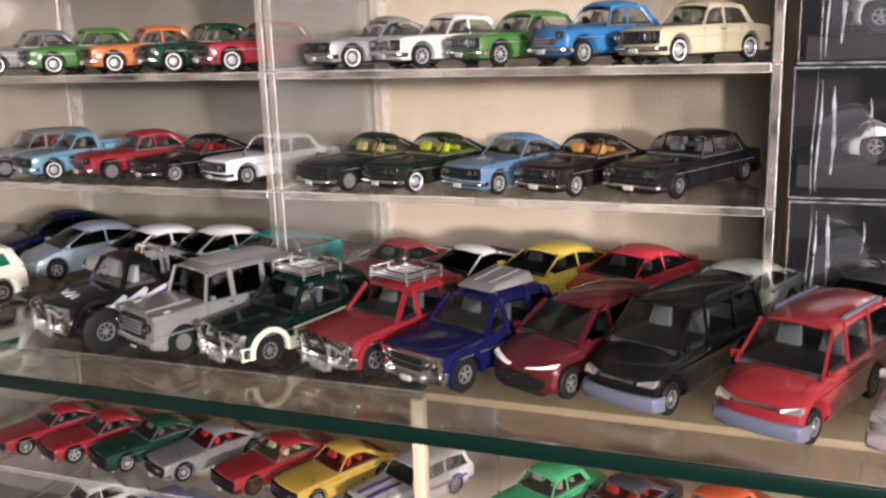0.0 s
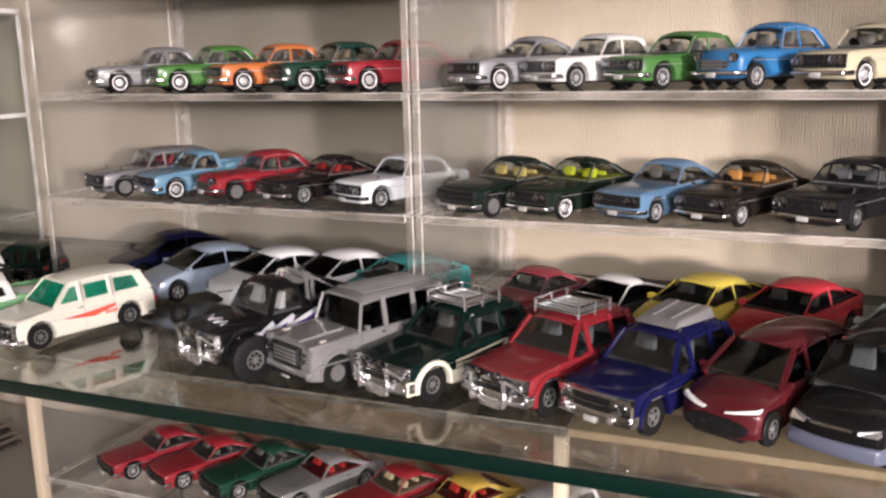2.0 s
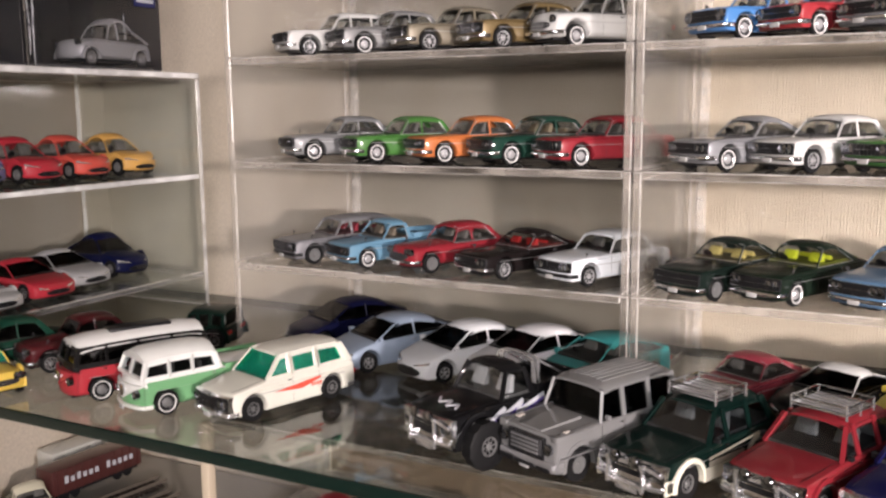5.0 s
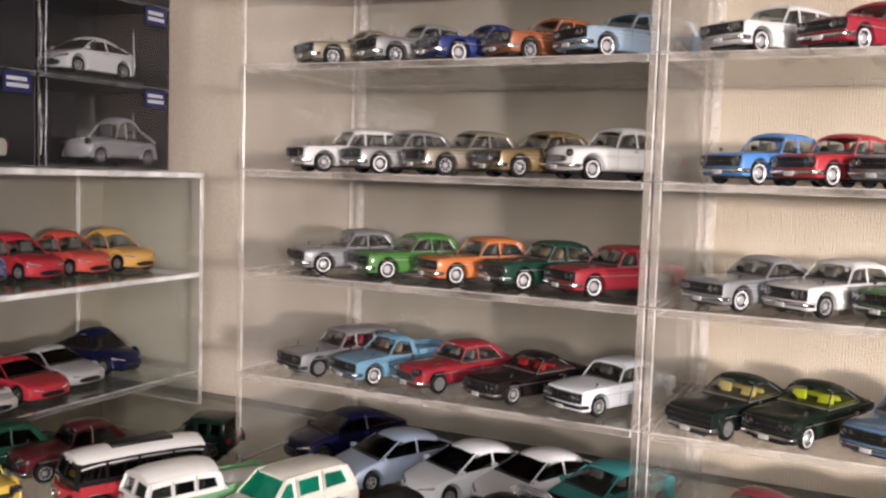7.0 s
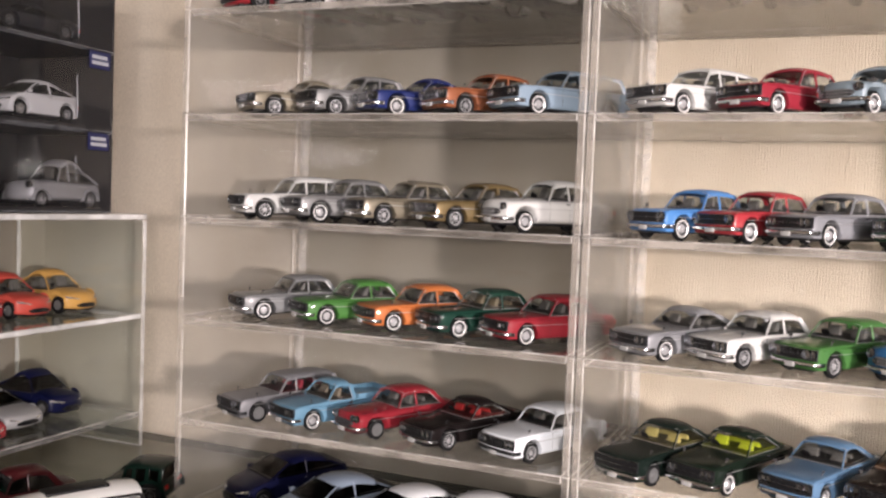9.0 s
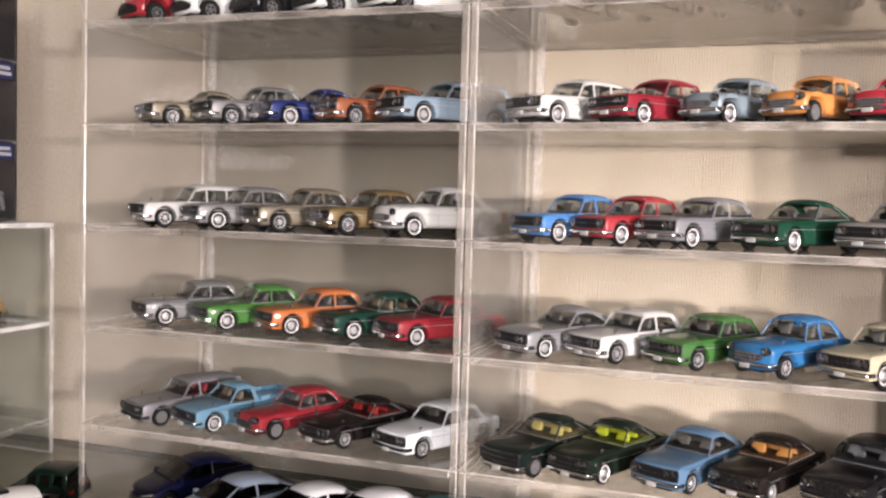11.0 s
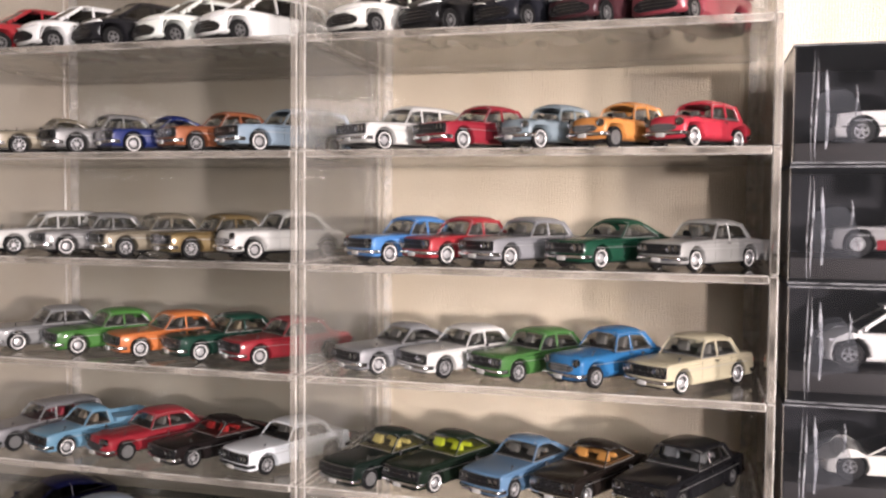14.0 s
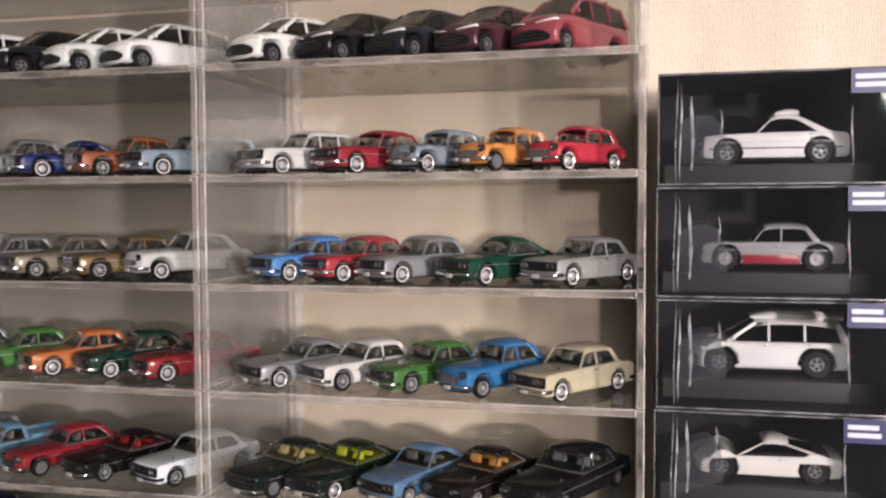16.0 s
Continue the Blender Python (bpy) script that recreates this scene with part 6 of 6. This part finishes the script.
def boxed(place, turn, car, along=0.53, inward=0.044, plinth=0.0099, length=0.0985, label="black window box with a model car inside", depth=0.078, high=0.0485):
    """A black card box with a clear front, a moulded blister, a blue corner label and a car side-on. Front faces -y before the turn."""
    bx = tagged(new("model_box"), label, "boxed model", "boxed model cars")
    t = 0.0007
    w, h, d = length, high, depth
    for nm, a in (("floor_panel", (0, 0, 0, w, d, t)), ("lid_panel", (0, 0, h - t, w, d, h)), ("back_panel", (t, d - t, t, w - t, d, h - t)),
                  ("end_panel", (0, 0.057, t, t, d, h - t)), ("end_panel", (w - t, 0, t, w, d, h - t))):
        bm = bmesh.new()
        box(bm, *a)
        part(nm, bm, M_CARD, bx, smooth=0)
    bm = bmesh.new()
    box(bm, 0.003, min(0.022, inward - 0.016), t, w - 0.003, d - 0.004, plinth, 0.0006)
    part("plinth", bm, M_PLINTH, bx)
    panel("window", t, 0.0003, t, w - t, 0.0007, h - t, bx, 1, M_BLISTER, M_EDGE)
    panel("end_window", 0.0002, 0.0008, t, 0.0006, 0.0568, h - t, bx, 0, M_BLISTER, M_EDGE)
    # ribs of the blister, their white standing for glints along the folds
    for x, y, h0, h1, wide in ((0.0080, 0.004, 0.001, h - 0.002, 0.0005), (0.0098, 0.006, 0.002, h - 0.005, 0.0008), (0.0150, 0.016, 0.007, h - 0.008, 0.0014), (0.0285, 0.030, 0.022, h - 0.013, 0.0008),
                               (w - 0.017, 0.012, 0.008, h - 0.014, 0.0007)):
        bm = bmesh.new()
        n = 12
        ring = []
        for i in range(n + 1):
            u = i / n
            half = wide / 2 * (0.35 + 0.65 * math.sin(math.pi * u) ** 0.6) * (1 + 0.25 * math.sin(17 * u + 900 * x))
            z, lean = h0 + (h1 - h0) * u, 0.0004 * math.sin(5 * u + 400 * x)
            ring.append([bm.verts.new((x + lean + a * half, y + b * 0.0004, z)) for a, b in ((-1, 0), (0, -1), (1, 0), (0, 1))])
        for a, b in zip(ring, ring[1:]):
            for i in range(4):
                bm.faces.new((a[i], a[(i + 1) % 4], b[(i + 1) % 4], b[i]))
        bm.faces.new(ring[0])
        bm.faces.new(ring[-1])
        part("blister_rib", bm, M_GLINT, bx)
    bm = bmesh.new()
    rings = []
    for i in range(17):
        u = i / 16
        x = 0.0105 + 0.021 * u
        z = h * (0.60 + 0.06 * math.sin(math.pi * u) - 0.20 * max(0, u - 0.6) ** 2 / 0.16)
        y = 0.007 + 0.020 * u
        rings.append([bm.verts.new(c) for c in ((x, y, plinth), (x, y, z), (x + 0.0003, y + 0.006, z + 0.0015), (x + 0.0004, y + 0.0062, z + 0.0011), (x + 0.0003, y + 0.0004, z - 0.0004), (x + 0.0003, y + 0.0004, plinth))])
    for a, b in zip(rings, rings[1:]):
        for i in range(6):
            bm.faces.new((a[i], a[(i + 1) % 6], b[(i + 1) % 6], b[i]))
    bm.faces.new(rings[0])
    bm.faces.new(rings[-1])
    part("blister", bm, M_BLISTER_FOLD, bx)
    for z in (0.0001, h - 0.0009):
        bm = bmesh.new()
        box(bm, 0.0, -0.0003, z, w, 0.0002, z + 0.0008, 0.0001)
        part("window_rim", bm, M_RIB, bx)
    bm = bmesh.new()
    box(bm, w - 0.0203, -0.0006, h - 0.0108, w - 0.0035, -0.0001, h - 0.0006)
    tag = part("label", bm, M_LABEL, bx, "blue corner label with plain white bars", smooth=0)
    for z, x0, x1 in ((h - 0.0049, 0.0186, 0.0064), (h - 0.0083, 0.0186, 0.0054)):
        bm = bmesh.new()
        box(bm, w - x0, -0.0009, z, w - x1, -0.0006, z + 0.0020)
        part("bar", bm, M_INK, tag, smooth=0)
    bx.matrix_basis = place @ pose(0, 0, 0, 0, 0, turn)
    if car:
        c = bx.matrix_basis @ Vector((w * along, inward, plinth + 0.0001))
        car.location = c
        car.rotation_euler = (0, 0, radians(180 + turn))
        del car["axle"]
    return bx


def bare(label, kind, colour, **o):
    return toy_car(kind, colour, label, **o)


BOXX, BOXY, PITCH = 0.0010, 0.361, 0.0490
whites = [
    bare("black model car with chrome trim inside a box", "coupe", (0.015, 0.015, 0.016)),
    bare("pearl white mid-engined model sports car in its box", "sports", (0.70, 0.69, 0.62), bumper=None, glass=dk, wheels=1.16, rim="alloy", tall=1.05),
    bare("white model van with high roof in its box", "minivan", (0.70, 0.70, 0.67), bumper=None, glass=dk, wheels=1.16, rim="alloy", extras=(roof_pack,)),
    bare("white over red model saloon in its box", "sedan", (0.33, 0.325, 0.32), bumper=None, glass=dk, wheels=1.16, rim="plain", extras=(red_sills,)),
    bare("white model coupe with a roof pack in its box", "coupe", (0.70, 0.70, 0.67), bumper=None, glass=dk, wheels=1.16, rim="alloy", tall=1.15, extras=(roof_pack, side_strip)),
]
for i, c in enumerate(whites):
    boxed(pose(BOXX + random.uniform(-0.0006, 0.0006), BOXY, GLASS + 0.0006 + i * PITCH), 0, c, label="black window box with a model car, stacked beside the case")

BX = -0.526
stack = [
    (0.414, 0, 0.72, 0.020, 0.0025, bare("silver rounded vintage model car in its box", "snail", (0.40, 0.40, 0.41), flake=0.4, bumper=None)),
    (0.414, 1, 0.655, 0.034, 0.0050, bare("white modern model hatchback in its box", "hatch", (0.66, 0.665, 0.67), bumper=None, glass=dk, rim="alloy", long=0.84)),
    (0.414, 2, 0.60, 0.034, 0.0050, bare("dark model car in its box", "sports", (0.02, 0.02, 0.025), bumper=None, glass=dk)),
    (0.316, 0, 0.58, 0.024, 0.0025, bare("cream model sports car in its box", "sports", (0.66, 0.63, 0.48), bumper=None, rim="steel", seats=(0.3, 0.03, 0.02))),
    (0.316, 1, 0.58, 0.034, 0.0050, bare("black model sedan in its box", "sedan", (0.02, 0.02, 0.02), bumper=None)),
    (0.316, 2, 0.58, 0.034, 0.0050, bare("blue model coupe in its box", "coupe", (0.02, 0.05, 0.2), bumper=None)),
]
for y, i, along, inward, plinth, c in stack:
    boxed(pose(BX, y - 0.0965, 0.1868 + OFF + i * 0.0488), 90, c, along, inward, plinth, length=0.0965, label="black window box with a model car on top of the case")

# ---- model train below ----


M_RAIL = surface("model_rail", (0.20, 0.17, 0.14), 0.4, 0.6)
M_SLEEPER = surface("brown_sleeper", (0.035, 0.026, 0.020), 0.7)


def rail_track(x0, y0, x1, y1, z, label):
    tr = tagged(new("model_track"), label, "model track")
    way = Vector((x1 - x0, y1 - y0, 0))
    n = way.length
    u = way.normalized()
    v = Vector((-u.y, u.x, 0))
    o = Vector((x0, y0, z))
    for s in (-0.0045, 0.0045):
        bm = bmesh.new()
        bar(bm, o + v * s + Vector((0, 0, 0.0035)), o + u * n + v * s + Vector((0, 0, 0.0035)), 0.0008, 0.0022)
        part("rail", bm, M_RAIL, tr)
    bm = bmesh.new()
    for i in range(int(n / 0.0042)):
        c = o + u * (0.002 + i * 0.0042)
        bar(bm, c - v * 0.008 + Vector((0, 0, 0.001)), c + v * 0.008 + Vector((0, 0, 0.001)), 0.002, 0.0019)
    tagged(part("sleeper", bm, M_SLEEPER, tr), kind="stuff")
    return tr


TZ = -0.088 + OFF
slab("railway_board", -0.629, 0.24, TZ - 0.012, -0.448, 0.458, TZ - 0.001, M_LOWBOARD, "grey base board under the model railway", "board", "", 0.001)
rail_track(-0.584, 0.245, -0.553, 0.422, TZ, "dark model railway track on the lower board")
rail_track(-0.557, 0.245, -0.529, 0.409, TZ, "dark model railway track beside another")


def goods_wagon(x, y, ang, colour, label, L=0.075):
    wg = tagged(new("goods_wagon"), label, "model train")
    bm = bmesh.new()
    box(bm, -L / 2, -0.009, 0.010, L / 2, 0.009, 0.026, 0.0006)
    body = part("body", bm, paint(colour), wg)
    for i in range(11):
        xx = -L / 2 + 0.003 + i * (L - 0.006) / 10
        bm = bmesh.new()
        box(bm, xx - 0.0005, -0.0095, 0.0102, xx + 0.0005, 0.0095, 0.0258)
        part("rib", bm, paint(colour), body)
    bm = bmesh.new()
    box(bm, -L / 2 + 0.002, -0.007, 0.0075, L / 2 - 0.002, 0.007, 0.0099, 0.0003)
    part("frame", bm, M_BLACK, wg)
    for s in (-1, 1):
        for xx in (-L * 0.36, -L * 0.24, L * 0.24, L * 0.36):
            bm = bmesh.new()
            lathe(bm, [(0.0034, -0.0008), (0.0034, 0.0008), (0.001, 0.0012)], "y", 14)
            part("wheel", bm, M_BLACK, wg, m=pose(xx, s * 0.0052, 0.0068))
    bm = bmesh.new()
    for i, g in enumerate((0, 1, 2, 3, 4, 5, 7, 8, 9, 10, 11)):
        xx = -0.026 + g * 0.0045
        tall = 0.0046 if g in (0, 2, 7) else 0.0034
        box(bm, xx, -0.0099, 0.0165, xx + 0.0026, -0.0096, 0.0165 + tall)
    part("lettering", bm, M_INK, body, "white lettering shown as plain bars")
    wg.matrix_basis = pose(x, y, TZ - 0.0005, 0, 0, ang)
    return wg


goods_wagon(-0.587, 0.392, 84, (0.075, 0.020, 0.018), "dark red-brown model goods wagon with white lettering", 0.068)
goods_wagon(-0.614, 0.405, 84, (0.55, 0.55, 0.50), "pale grey model goods wagon behind another", 0.05)
park(toy_car("snail", (0.62, 0.58, 0.42), "cream vintage model van by the railway", bumper=None, tall=0.8, long=0.6), -0.588, 0.345, TZ - 0.001, -70, False)
park(toy_car("snail", (0.60, 0.20, 0.02), "orange vintage model van by the railway", bumper=None, tall=0.8, long=0.6), -0.606, 0.318, TZ - 0.001, -70, False)

# minivans on the upper shelf
line(ROWS_Z[4], 27, [
    (-0.384, 0.362, "minivan", (0.45, 0.02, 0.02), "red modern model car on the top shelf", dict(bumper=None, glass=dk)),
    (-0.352, 0.362, "minivan", (0.70, 0.71, 0.71), "white modern model minivan on the top shelf", dict(bumper=None, glass=dk, rim="alloy")),
    (-0.317, 0.362, "minivan", (0.015, 0.015, 0.018), "black modern model minivan on the top shelf", dict(bumper=None, glass=dk, rim="alloy")),
    (-0.282, 0.362, "minivan", (0.66, 0.70, 0.66), "white modern model minivan with dark glass", dict(bumper=None, glass=dk, rim="alloy")),
    (-0.246, 0.360, "minivan", (0.72, 0.73, 0.72), "pearl white modern model minivan on a shelf", dict(bumper=None, glass=dk, rim="alloy")),
    (-0.177, 0.360, "minivan", (0.68, 0.68, 0.64), "white model minivan with chrome grille", dict(bumper=None, glass=dk)),
    (-0.142, 0.360, "minivan", (0.012, 0.012, 0.013), "black model minivan with bright front", dict(bumper=None, glass=dk)),
    (-0.107, 0.360, "minivan", (0.015, 0.016, 0.022), "blue-black model minivan on the top shelf", dict(bumper=None, glass=dk)),
    (-0.073, 0.360, "minivan", (0.06, 0.02, 0.025), "dark maroon model minivan on the top shelf", dict(bumper=None, glass=dk)),
    (-0.037, 0.360, "minivan", (0.28, 0.04, 0.06), "wine red model minivan with tall sides", dict(bumper=None, glass=dk, tall=1.1)),
])
